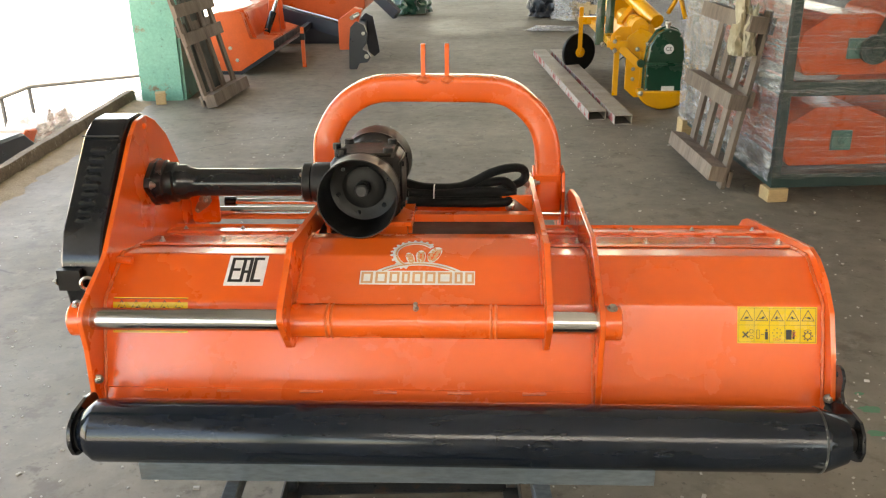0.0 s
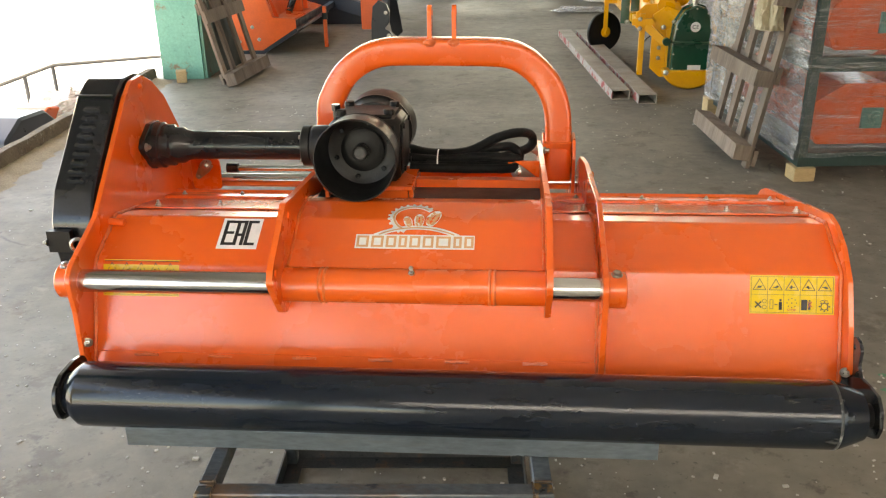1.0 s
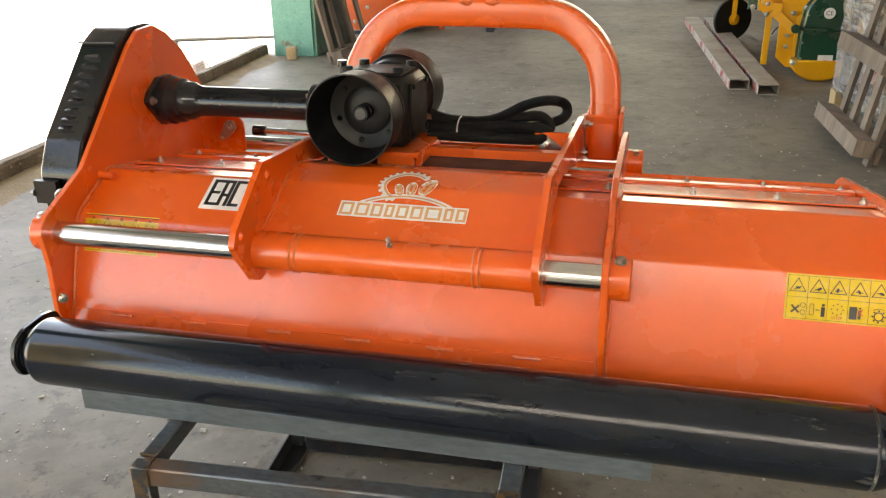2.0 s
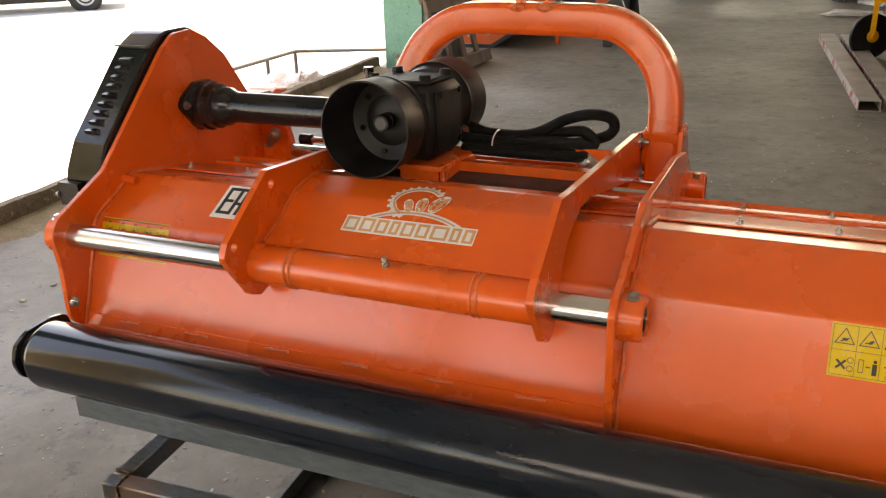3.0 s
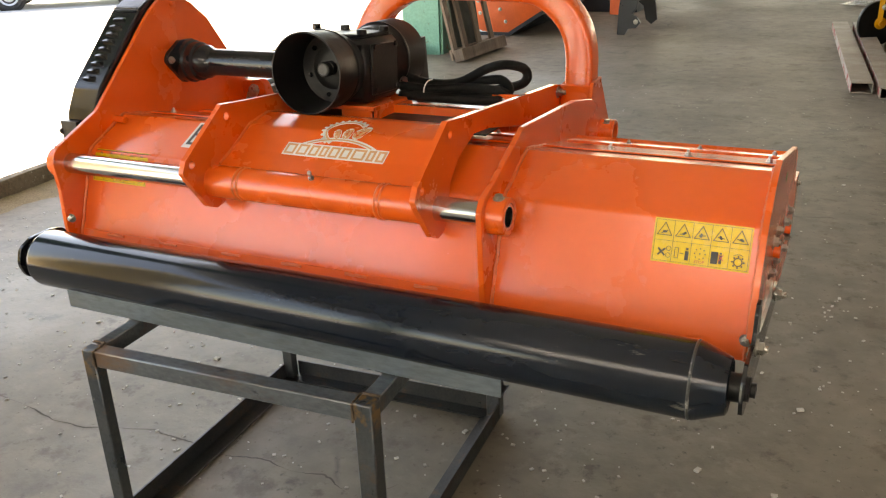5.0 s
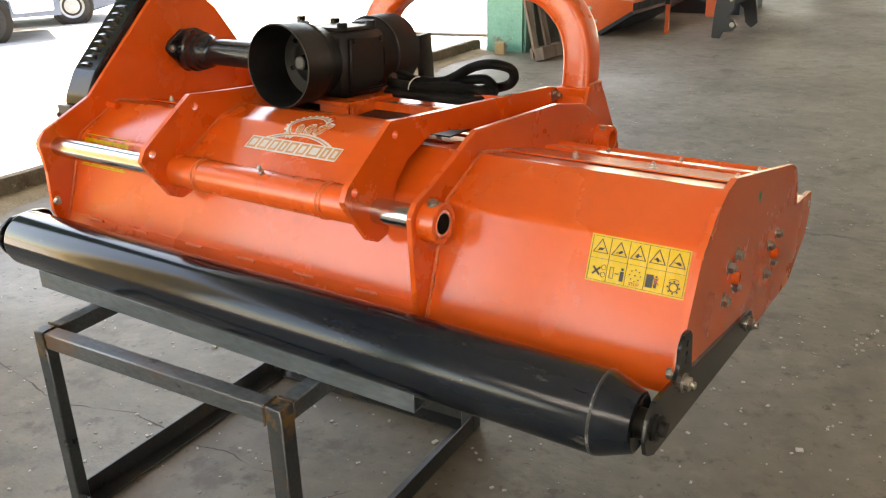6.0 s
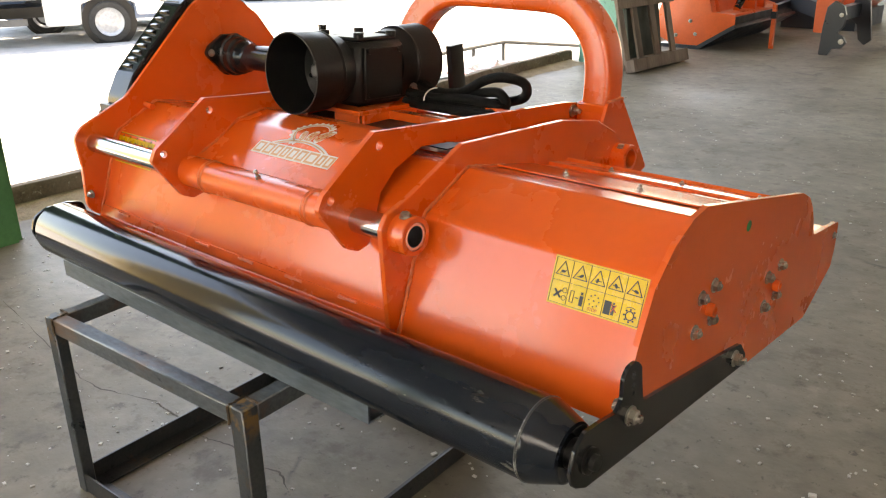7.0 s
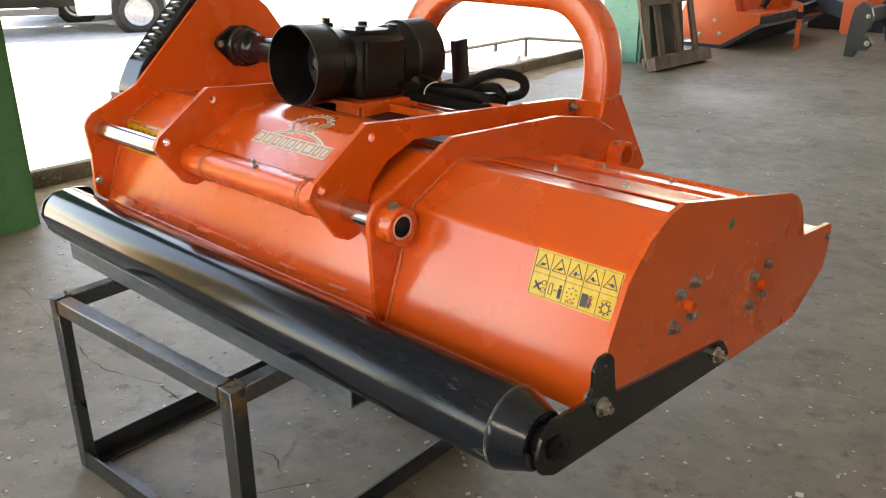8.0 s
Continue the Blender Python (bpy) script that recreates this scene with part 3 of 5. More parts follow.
def g_lathe(prof, x=0.0, z=0.0, seg=44, caps=True):
    bm = lathe((x, 0, z), (0, 1, 0), prof, seg, caps=caps)
    bmesh.ops.transform(bm, matrix=G, verts=bm.verts)
    return bm


gear = part("gearbox", box((-0.082, -0.078, -0.082), (0.082, 0.080, 0.064), m=G), BLACK_DULL, mower, "black cast gearbox", bevel=0.012)
part("gear_lid", box((-0.064, -0.066, 0.063), (0.064, 0.068, 0.074), m=G), BLACK_DULL, gear, bevel=0.004)
part("side_cover", box((0.081, -0.060, -0.066), (0.088, 0.062, 0.052), m=G), BLACK_DULL, gear, bevel=0.003)
for y in (-0.048, 0.05):
    for z in (-0.055, 0.045):
        bm = lathe((0.087, y, z), (1, 0, 0), [(0, 0.007), (0.006, 0.007)], 6)
        bmesh.ops.transform(bm, matrix=G, verts=bm.verts)
        part("cover_bolt", bm, BLACK_DULL, gear)
for x, y in ((-0.060, -0.055), (0.062, -0.050), (-0.060, 0.055), (0.062, 0.055)):
    bm = lathe((x * 0.9, y, 0.072), (0, 0, 1), [(0, 0.012), (0.011, 0.012), (0.013, 0.010)], 14)
    bmesh.ops.transform(bm, matrix=G, verts=bm.verts)
    part("stud", bm, BLACK_DULL, gear)
bm = lathe((-0.066, -0.052, 0.060), (0, 0, 1), [(0, 0.007), (0.022, 0.007), (0.022, 0.010), (0.036, 0.010)], 12)
bmesh.ops.transform(bm, matrix=G, verts=bm.verts)
part("breather", bm, BLACK, gear)
for s in (-1, 1):
    k = [(0.076, 0.0), (0.076, 0.066), (0.080, 0.078), (0.118, 0.0835), (0.124, 0.0875), (0.128, 0.0885), (0.206, 0.0915), (0.207, 0.0905), (0.207, 0.0885), (0.140, 0.084), (0.100, 0.079), (0.092, 0.062), (0.090, 0.0)]
    guard = part("shaft_guard", g_lathe([(s * a, r) for a, r in k], caps=False), BLACK_DULL, gear, "black conical plastic shaft guard")
    part("guard_band", g_lathe([(s * 0.118, 0.0865), (s * 0.121, 0.0895), (s * 0.126, 0.0895), (s * 0.129, 0.0875)], caps=False), BLACK_DULL, guard)
    part("seal", g_lathe([(s * 0.089, 0.050), (s * 0.098, 0.050), (s * 0.100, 0.046), (s * 0.102, 0.030)]), BLACK_DULL, guard)
    part("drive_shaft", g_lathe([(s * 0.090, 0.0175), (s * 0.116, 0.0175), (s * 0.117, 0.0155), (s * 0.121, 0.0155), (s * 0.122, 0.0175), (s * 0.134, 0.0170), (s * 0.136, 0.0150)], seg=16), BLACK_DULL, guard)
    part("shaft_end", g_lathe([(s * 0.1358, 0.0128), (s * 0.1368, 0.0118)], seg=16), STEEL_DARK, guard, "bare machined shaft end")
    for i in range(6):
        a = i * math.tau / 6 + 0.3
        part("seal_bolt", g_lathe([(s * 0.090, 0.0062), (s * 0.097, 0.0062), (s * 0.098, 0.005)], 0.064 * math.cos(a), 0.064 * math.sin(a), 6), BLACK, guard)

bracket = part("gear_bracket", box((-0.095, -0.105, -0.094), (0.112, 0.095, -0.084), m=G), ORANGE, mower, bevel=0.0015)
part("bracket_leg", box((0.102, -0.09, -0.155), (0.112, 0.09, -0.0935), m=G), ORANGE, bracket, bevel=0.0015)
part("bracket_leg", box((-0.095, -0.09, -0.155), (-0.085, 0.09, -0.0935), m=G), ORANGE, bracket, bevel=0.0015)
part("bracket_gusset", box((0.02, -0.098, -0.150), (0.1015, -0.090, -0.0935), m=G), ORANGE, bracket, bevel=0.0015)

# side shaft tube
AX = (2.135, 0.880)
shaft = part("shaft_tube", lathe((XA + 0.012, *AX), (1, 0, 0), [(0, 0.056), (0.032, 0.056), (0.036, 0.0515), (0.056, 0.0505), (0.060, 0.0445), (0.082, 0.0435), (0.090, 0.0375), (0.110, 0.0345), (0.40, 0.0345)], 40), BLACK, mower, "glossy black shaft housing tube")
part("flange", plate(fillet([(2.050, 0.893), (2.062, 0.876), (2.110, 0.826), (2.160, 0.824), (2.208, 0.868), (2.220, 0.885), (2.206, 0.898), (2.160, 0.936), (2.110, 0.938), (2.064, 0.912)], 0.012, 3), XA + 0.012, XA + 0.026), BLACK, shaft, bevel=0.0015)
part("end_flange", lathe((-0.232, *AX), (1, 0, 0), [(0, 0.046), (0.002, 0.049), (0.020, 0.049), (0.022, 0.046), (0.03, 0.050), (0.075, 0.050)], 36), BLACK_DULL, shaft)
for i in range(4):
    a = i * math.tau / 4 + 0.8
    bolt((-0.232, AX[0] + 0.041 * math.cos(a), AX[1] + 0.041 * math.sin(a)), (-1, 0, 0), 0.0055, shaft, stud=0, washer=False)
bolt((XA + 0.026, 2.066, 0.893), (1, 0, 0), 0.0075, shaft, stud=0.4)
bolt((XA + 0.026, 2.205, 0.880), (1, 0, 0), 0.0075, shaft, stud=0.4)
bolt((XA + 0.012, 2.110, 1.030), (1, 0, 0), 0.007, mower, stud=0.2, washer=False, material=ORANGE)
part("pin", rod((XA + 0.012, 1.856, 0.784), (XA + 0.046, 1.856, 0.781), 0.0085, 16), ORANGE, plate_a)

# belt guard outside the left plate
COVER = fillet([(1.822, 0.640), (1.803, 0.735), (1.806, 0.800), (1.842, 0.862), (2.014, 1.030), (2.065, 1.056), (2.145, 1.056), (2.215, 1.018), (2.33, 0.87), (2.37, 0.70), (2.30, 0.56), (1.90, 0.56)], 0.07, 7)
cover = part("belt_guard", plate(COVER, XA - 0.094, XA - 0.004), BLACK, mower, "black sheet-steel belt guard with louvres", bevel=0.004)
slope = (Vector((2.014, 1.030)) - Vector((1.842, 0.862))).normalized()
out_n = Vector((-slope.y, slope.x))
for i in range(9):
    c = Vector((1.846, 0.866)) + slope * (0.012 + i * 0.0225)
    bm = bmesh.new()
    vs = []
    for a, d, n in ((-0.021, 0, 0), (-0.014, 0.001, 0.0085), (0.014, 0.001, 0.0085), (0.021, 0, 0), (0.015, 0.013, 0.0), (-0.015, 0.013, 0.0)):
        p = c + slope * d + out_n * (n + 0.0005)
        vs.append(bm.verts.new((XA - 0.05 + a, p.x, p.y)))
    low = [bm.verts.new((v.co.x, v.co.y - out_n.x * 0.004, v.co.z - out_n.y * 0.004)) for v in (vs[0], vs[3], vs[4], vs[5])]
    bm.faces.new((vs[0], vs[1], vs[2], vs[3]))
    bm.faces.new((vs[1], vs[5], vs[4], vs[2]))
    bm.faces.new((vs[0], vs[5], vs[1]))
    bm.faces.new((vs[3], vs[2], vs[4]))
    bm.faces.new(low)
    part("louvre", bm, BLACK, cover)
part("guard_seam", beam((XA - 0.093, 2.004, 1.0315), (XA - 0.006, 2.004, 1.0315), 0.003, 0.003), BLACK_DULL, cover)
part("latch", box((XA - 0.097, 1.785, 0.738), (XA - 0.045, 1.800, 0.786)), BLACK_DULL, cover, "black latch box", bevel=0.006)
part("spring_clip", lathe((XA - 0.030, 1.786, 0.757), (0.3, -1, 0), [(0, 0.014), (0.004, 0.018), (0.008, 0.014), (0.004, 0.010), (0, 0.014)], 20, caps=False), ZINC, cover)
bolt((XA - 0.098, 1.787, 0.760), (-1, 0, 0), 0.006, cover, stud=0.6)

# slide cylinder and links
def plate_front(pts, y0, y1):
    """An outline in (x, z), extruded from y0 to y1."""
    bm = plate([(y, z) for y, z in pts], y0, y1)
    bmesh.ops.transform(bm, matrix=Matrix(((0, 1, 0, 0), (1, 0, 0, 0), (0, 0, 1, 0), (0, 0, 0, 1))), verts=bm.verts)
    return bm


cyl = part("hydraulic_cylinder", lathe((XA + 0.095, 2.415, 0.735), (1, 0, 0), [(0, 0.014), (0.032, 0.014), (0.033, 0.0075)], 20), BLACK, mower, "black hydraulic cylinder")
part("piston_rod", rod((XA + 0.127, 2.415, 0.735), (XB, 2.415, 0.735), 0.0085, 16), CHROME, cyl)
link = part("link_plate", plate_front(fillet([(-0.601, 0.728), (-0.592, 0.719), (-0.560, 0.741), (-0.548, 0.757), (-0.553, 0.774), (-0.572, 0.777), (-0.584, 0.765)], 0.008, 3), 2.352, 2.358), ZINC, mower, "small zinc-plated link plate", bevel=0.0008)
part("link_tab", plate_front(fillet([(-0.6105, 0.690), (-0.6105, 0.785), (-0.545, 0.790), (-0.530, 0.770), (-0.530, 0.690)], 0.012, 3), 2.3585, 2.366), ORANGE, mower, bevel=0.001)
bolt((-0.566, 2.352, 0.760), (0, -1, 0), 0.0105, link, stud=0.35)
bolt((-0.592, 2.352, 0.729), (0, -1, 0), 0.005, link, stud=0.3, washer=False)
link2 = part("link_plate", plate_front(fillet([(0.270, 0.794), (0.276, 0.814), (0.292, 0.818), (0.330, 0.789), (0.333, 0.778), (0.318, 0.776), (0.280, 0.780)], 0.006, 3), 2.190, 2.1945), ZINC, mower, "small zinc-plated link plate", bevel=0.001)
bolt((0.287, 2.190, 0.800), (0, -1, 0.1), 0.009, link2, stud=0.35)
part("support_tab", box((0.262, 2.195, 0.74), (0.3395, 2.203, 0.826)), ORANGE, mower, bevel=0.0015)
part("lever", sweep([(-0.078, 2.505, 0.66), (-0.081, 2.500, 0.80), (-0.084, 2.495, 0.904)], fillet([(-0.026, -0.010), (0.026, -0.010), (0.026, 0.010), (-0.026, 0.010)], 0.003, 2)), BLACK_DULL, mower, "upright black lever")

# hoses
hose = [
    [(0.00, 2.25, 0.845), (0.07, 2.235, 0.835), (0.16, 2.225, 0.842), (0.235, 2.225, 0.878), (0.285, 2.228, 0.890), (0.318, 2.262, 0.876), (0.322, 2.268, 0.850), (0.292, 2.262, 0.832), (0.20, 2.21, 0.822), (0.06, 2.20, 0.818)],
    [(-0.01, 2.28, 0.840), (0.08, 2.245, 0.828), (0.17, 2.235, 0.838), (0.25, 2.235, 0.852), (0.277, 2.235, 0.848), (0.290, 2.232, 0.825), (0.25, 2.20, 0.812), (0.10, 2.19, 0.814), (0.02, 2.20, 0.812)],
    [(0.01, 2.21, 0.829), (0.10, 2.205, 0.826), (0.20, 2.20, 0.836), (0.28, 2.205, 0.830), (0.287, 2.225, 0.815), (0.26, 2.25, 0.810), (0.08, 2.25, 0.810)],
    [(0.02, 2.185, 0.812), (0.14, 2.178, 0.812), (0.26, 2.18, 0.812), (0.282, 2.20, 0.812)],
]
for h in hose:
    part("hose", sweep(smooth_path(h, 8), ring(0.0115, 10), jitter=0.02), RUBBER, mower, "black sleeved hydraulic hose")
part("cable_tie", sweep([(0.088, 2.215 + 0.036 * math.cos(a), 0.824 + 0.023 * math.sin(a)) for a in [i * math.tau / 20 for i in range(21)]], ring(0.0016, 6), up=(1, 0, 0)), WHITE, mower, "pale cable tie")
part("hose_end", rod((0.01, 2.23, 0.838), (-0.03, 2.26, 0.845), 0.010, 12), ZINC, mower)

# weld beads
def bead(pts, r=0.004, step=0.006):
    path, out = [Vector(p) for p in pts], []
    for a, b in zip(path, path[1:]):
        k = max(1, int((b - a).length / step))
        out += [a.lerp(b, i / k) for i in range(k)]
    out.append(path[-1])
    out = [p + Vector([random.uniform(-1, 1) * 0.0008 for _ in range(3)]) for p in out]
    return sweep(out, ring(r, 6), jitter=0.22)


line = offset(SKIN, 0.002)
for x, host in ((XD - 0.001, plate_d), (XD + 0.014, plate_d), (XR - 0.002, plate_r), (XA + 0.014, plate_a)):
    part("weld_bead", bead([(x, y, z) for y, z in line]), ORANGE_WELD, host)
line = offset(PANEL, 0.001)
for x in (XB + 0.014, XC - 0.002):
    part("weld_bead", bead([(x, y, z) for y, z in line], 0.003), ORANGE_WELD, panel)
for x0 in (-0.52, -0.36, -0.18, -0.02, 0.14, 0.30):
    part("weld_bead", bead([(x0, 1.688, 0.548), (x0 + 0.05, 1.688, 0.548)], 0.003), ORANGE_WELD, skin)


# ---- stickers that follow a curved sheet ----
def on_line(line_pts, s, lift):
    ps = [Vector(p) for p in line_pts]
    for a, b in zip(ps, ps[1:]):
        d = (b - a).length
        if s <= d or b is ps[-1]:
            t = (b - a) / d
            p = a + t * s
            return p.x - t.y * lift, p.y + t.x * lift
        s -= d


def decal(polys, line_pts, s0, x0, lift):
    bm = bmesh.new()
    for poly in polys:
        top = [bm.verts.new((x0 + u, *on_line(line_pts, s0 + v, lift))) for u, v in poly]
        low = [bm.verts.new((x0 + u, *on_line(line_pts, s0 + v, -0.0006))) for u, v in poly]
        bm.faces.new(top)
        for i in range(len(poly)):
            bm.faces.new((top[i - 1], low[i - 1], low[i], top[i]))
    return bm


def rect(u0, v0, u1, v1):
    n = max(1, int((v1 - v0) / 0.012))
    return [(u0, v0 + (v1 - v0) * i / n) for i in range(n + 1)] + [(u1, v1 - (v1 - v0) * i / n) for i in range(n + 1)]


def blob(u, v, a, b, n=12, turn=0.0):
    c, s = math.cos(turn), math.sin(turn)
    return [(u + a * math.cos(t) * c - b * math.sin(t) * s, v + a * math.cos(t) * s + b * math.sin(t) * c) for t in [i * math.tau / n for i in range(n)]]


def stroke(pts, w):
    out = []
    for (u0, v0), (u1, v1) in zip(pts, pts[1:]):
        d = math.hypot(u1 - u0, v1 - v0)
        du, dv = (u1 - u0) / d * w / 2, (v1 - v0) / d * w / 2
        out.append([(u0 - dv - du, v0 + du - dv), (u1 - dv + du, v1 + du + dv), (u1 + dv + du, v1 - du + dv), (u0 + dv - du, v0 - du - dv)])
    return out


def arc(u, v, r, a0, a1, w, n=10):
    return stroke([(u + r * math.cos(radians(a0 + (a1 - a0) * i / n)), v + r * math.sin(radians(a0 + (a1 - a0) * i / n))) for i in range(n + 1)], w)


SKIN_OUT = SKIN


def s_of(line_pts, y):
    s, ps = 0.0, [Vector(p) for p in line_pts]
    for a, b in zip(ps, ps[1:]):
        if b.x >= y:
            return s + (b - a).length * (y - a.x) / (b.x - a.x)
        s += (b - a).length
    return s


def warning_sticker(x0, up=0.0):
    s0 = s_of(SKIN_OUT, 1.736) - 0.005 + up
    w, h = 0.165, 0.0775
    st = part("warning_sticker", decal([rect(0, 0, w, h)], SKIN_OUT, s0, x0, 0.0006), YELLOW_VINYL, mower, "yellow sticker with black pictograms")
    grid = [r for k in range(6) for r in stroke([(0.003 + k * 0.0318, 0.003), (0.003 + k * 0.0318, h - 0.003)], 0.0005)]
    grid += [r for v in (0.003, h / 2, h - 0.003) for r in stroke([(0.003, v), (w - 0.003, v)], 0.0005)]
    part("cell_grid", decal(grid, SKIN_OUT, s0, x0, 0.0013), INK, st)
    for k in range(5):
        cu, cv = 0.003 + (k + 0.5) * 0.0318, h * 0.75
        tri = [(cu - 0.0125, cv - 0.010), (cu + 0.0125, cv - 0.010), (cu, cv + 0.012)]
        shapes = stroke(tri + tri[:1], 0.0012)
        shapes += [blob(cu + 0.002 * math.sin(k * 2), cv - 0.004, 0.004, 0.0022, 9, k * 0.7)] + stroke([(cu - 0.005, cv - 0.007 + 0.001 * k), (cu + 0.005, cv - 0.002 - 0.001 * k)], 0.0014)
        part("pictogram", decal(shapes, SKIN_OUT, s0, x0, 0.0013), INK, st)
    v = h * 0.25
    rows_p = (
        (stroke([(0.012, v - 0.006), (0.022, v + 0.004)], 0.003) + stroke([(0.012, v + 0.004), (0.022, v - 0.006)], 0.003) + arc(0.029, v + 0.006, 0.004, 0, 330, 0.0008) + arc(0.029, v - 0.006, 0.004, 0, 330, 0.0008), INK),
        (stroke([(0.040, v - 0.009), (0.046, v - 0.009), (0.046, v + 0.009), (0.040, v + 0.009), (0.040, v - 0.009)], 0.0008) + [rect(0.049, v - 0.001, 0.055, v + 0.0005), rect(0.0575, v - 0.011, 0.0635, v + 0.005), rect(0.0585, v + 0.0065, 0.0625, v + 0.0105)], INK),
        ([p for i in range(8) for p in [blob(0.0825 + 0.009 * math.cos(i * 0.785), v + 0.003 + 0.009 * math.sin(i * 0.785), 0.0012, 0.0012, 6)]] + [blob(0.0825, v + 0.003, 0.0014, 0.0014, 6)], INK),
        ([rect(0.101, v - 0.011, 0.1125, v + 0.010), rect(0.1145, v - 0.010, 0.119, v + 0.005), rect(0.1155, v + 0.0065, 0.1185, v + 0.0095)], INK),
        (arc(0.146, v - 0.003, 0.0068, 0, 360, 0.0016, 12) + [blob(0.146 + 0.0095 * math.cos(i * 0.785), v - 0.003 + 0.0095 * math.sin(i * 0.785), 0.0016, 0.0016, 6) for i in range(8)] + arc(0.146, v - 0.003, 0.013, 60, 130, 0.0008), INK),
        (stroke([(0.113, v + 0.006), (0.122, v - 0.004)], 0.0012) + stroke([(0.121, v + 0.006), (0.114, v - 0.006)], 0.0012), RED_INK),
    )
    for shapes, ink in rows_p:
        part("pictogram", decal(shapes, SKIN_OUT, s0, x0, 0.0013 if ink is INK else 0.0016), ink, st)
    y, z = on_line(SKIN_OUT, s0 + v - 0.0115, 0.0009)
    part("lettering", text_mesh("STOP", 0.0072, Matrix.Translation((x0 + 0.0825, y, z)) @ pose(0, 0, 0, 70, 0, 0)), RED_INK, st)


warning_sticker(0.751)
warning_sticker(-0.592, 0.011)

# conformity mark
s0 = s_of(SKIN_OUT, 1.800)
eac = part("mark_sticker", decal([rect(0, 0, 0.088, 0.088)], SKIN_OUT, s0, -0.358, 0.0006), WHITE, mower, "white square sticker with black letters EAC")
W, v0, v1 = 0.0075, 0.014, 0.078
letters = stroke([(0.033, v0), (0.014, v0), (0.014, v1), (0.033, v1)], W) + stroke([(0.014, 0.046), (0.030, 0.046)], W)
letters += stroke([(0.040, v0), (0.040, v1), (0.055, v1), (0.055, v0)], W) + stroke([(0.040, 0.040), (0.055, 0.040)], W)
letters += stroke([(0.080, v0), (0.064, v0), (0.064, v1), (0.080, v1)], W)
part("lettering", decal(letters, SKIN_OUT, s0, -0.361, 0.0010), INK, eac)

# maker's emblem: plain blocks, an arc and three ears
s0, x0 = s_of(PANEL, 1.768), -0.052
WIDTHS = (0.030, 0.030, 0.026, 0.022, 0.027, 0.027, 0.035, 0.022, 0.024)
emblem = part("emblem", decal([[(0.0005, 0.0035), (0.1245, 0.0030), (0.2490, 0.0035), (0.2490, 0.0400), (0.1245, 0.0405), (0.0005, 0.0400)]], PANEL, s0, x0, 0.0005), WHITE, panel, "white emblem sticker with tan blocks, a gear arc and wheat ears")
for i, w in enumerate(WIDTHS):
    u = sum(WIDTHS[:i]) * 1.025
    u0, u1 = u + 0.0060, u + w - 0.0040
    part("block", decal(stroke([(u0, 0.0095), (u1, 0.0095), (u1, 0.034), (u0, 0.034), (u0, 0.0095)], 0.0052), PANEL, s0, x0, 0.0010), TAN, emblem)
swoosh = arc(0.127, -0.118, 0.178, 62, 118, 0.010, 12)
part("swoosh", decal(swoosh, PANEL, s0, x0, 0.0008), WHITE, emblem)
part("swoosh_line", decal(arc(0.127, -0.119, 0.178, 64, 116, 0.003, 12), PANEL, s0, x0, 0.0012), TAN, emblem)
gear_arc = arc(0.116, 0.092, 0.043, 40, 245, 0.011, 14)
gear_arc += [blob(0.116 + 0.050 * math.cos(radians(a)), 0.092 + 0.050 * math.sin(radians(a)), 0.0048, 0.0035, 8, radians(a)) for a in range(45, 250, 16)]
part("gear_arc", decal(gear_arc, PANEL, s0, x0, 0.0008), WHITE, emblem)
part("gear_line", decal(arc(0.116, 0.092, 0.041, 45, 240, 0.004, 14), PANEL, s0, x0, 0.0012), TAN, emblem)
for u, v, k, t in ((0.108, 0.072, 0.7, 1.9), (0.130, 0.076, 0.85, 1.6), (0.158, 0.084, 1.1, 1.25)):
    d = (math.cos(t), math.sin(t))
    bg = [blob(u + d[0] * 0.006 * k, v + d[1] * 0.006 * k, 0.026 * k, 0.013 * k, 12, t)]
    part("ear_back", decal(bg, PANEL, s0, x0, 0.0007), WHITE, emblem)
    leaf = []
    for j in range(4):
        for sgn in (-1, 1):
            a = t + sgn * 0.55
            c = (u + d[0] * (j * 0.010 - 0.010) * k - d[1] * sgn * 0.005 * k, v + d[1] * (j * 0.010 - 0.010) * k + d[0] * sgn * 0.005 * k)
            leaf.append(blob(c[0], c[1], 0.0062 * k, 0.0030 * k, 8, a))
    leaf += stroke([(u - d[0] * 0.020 * k, v - d[1] * 0.020 * k), (u + d[0] * 0.022 * k, v + d[1] * 0.022 * k)], 0.0014)
    part("wheat_ear", decal(leaf, PANEL, s0, x0, 0.0012), TAN, emblem)

# ---- steel stand under the mower ----
stand = thing("steel_stand", (0.0, 1.7, 0), "welded square-tube steel stand with rust at the welds", "stand")
AT, TW, TOP, LONG, DEEP = pose(-0.294, 1.369, 0, 0, 0, 3.2), 0.033, 0.446, 0.615, 0.675


def put(bm):
    bmesh.ops.transform(bm, matrix=AT, verts=bm.verts)
    return bm


def angle_bar(p, q, inward, w=0.046, th=0.004):
    """An L-section laid on the floor, its upright flange outside."""
    p, q, n = Vector(p), Vector(q), Vector(inward)
    up = Vector((0, 0, 1))
    sec = [n * 0, up * w, up * w + n * th, up * th + n * th, up * th + n * w, n * w]
    bm = bmesh.new()
    rows = [[bm.verts.new(e + k) for k in sec] for e in (p, q)]
    for i in range(6):
        bm.faces.new((rows[0][i - 1], rows[0][i], rows[1][i], rows[1][i - 1]))
    bm.faces.new(rows[0][::-1])
    bm.faces.new(rows[1])
    return put(bm)


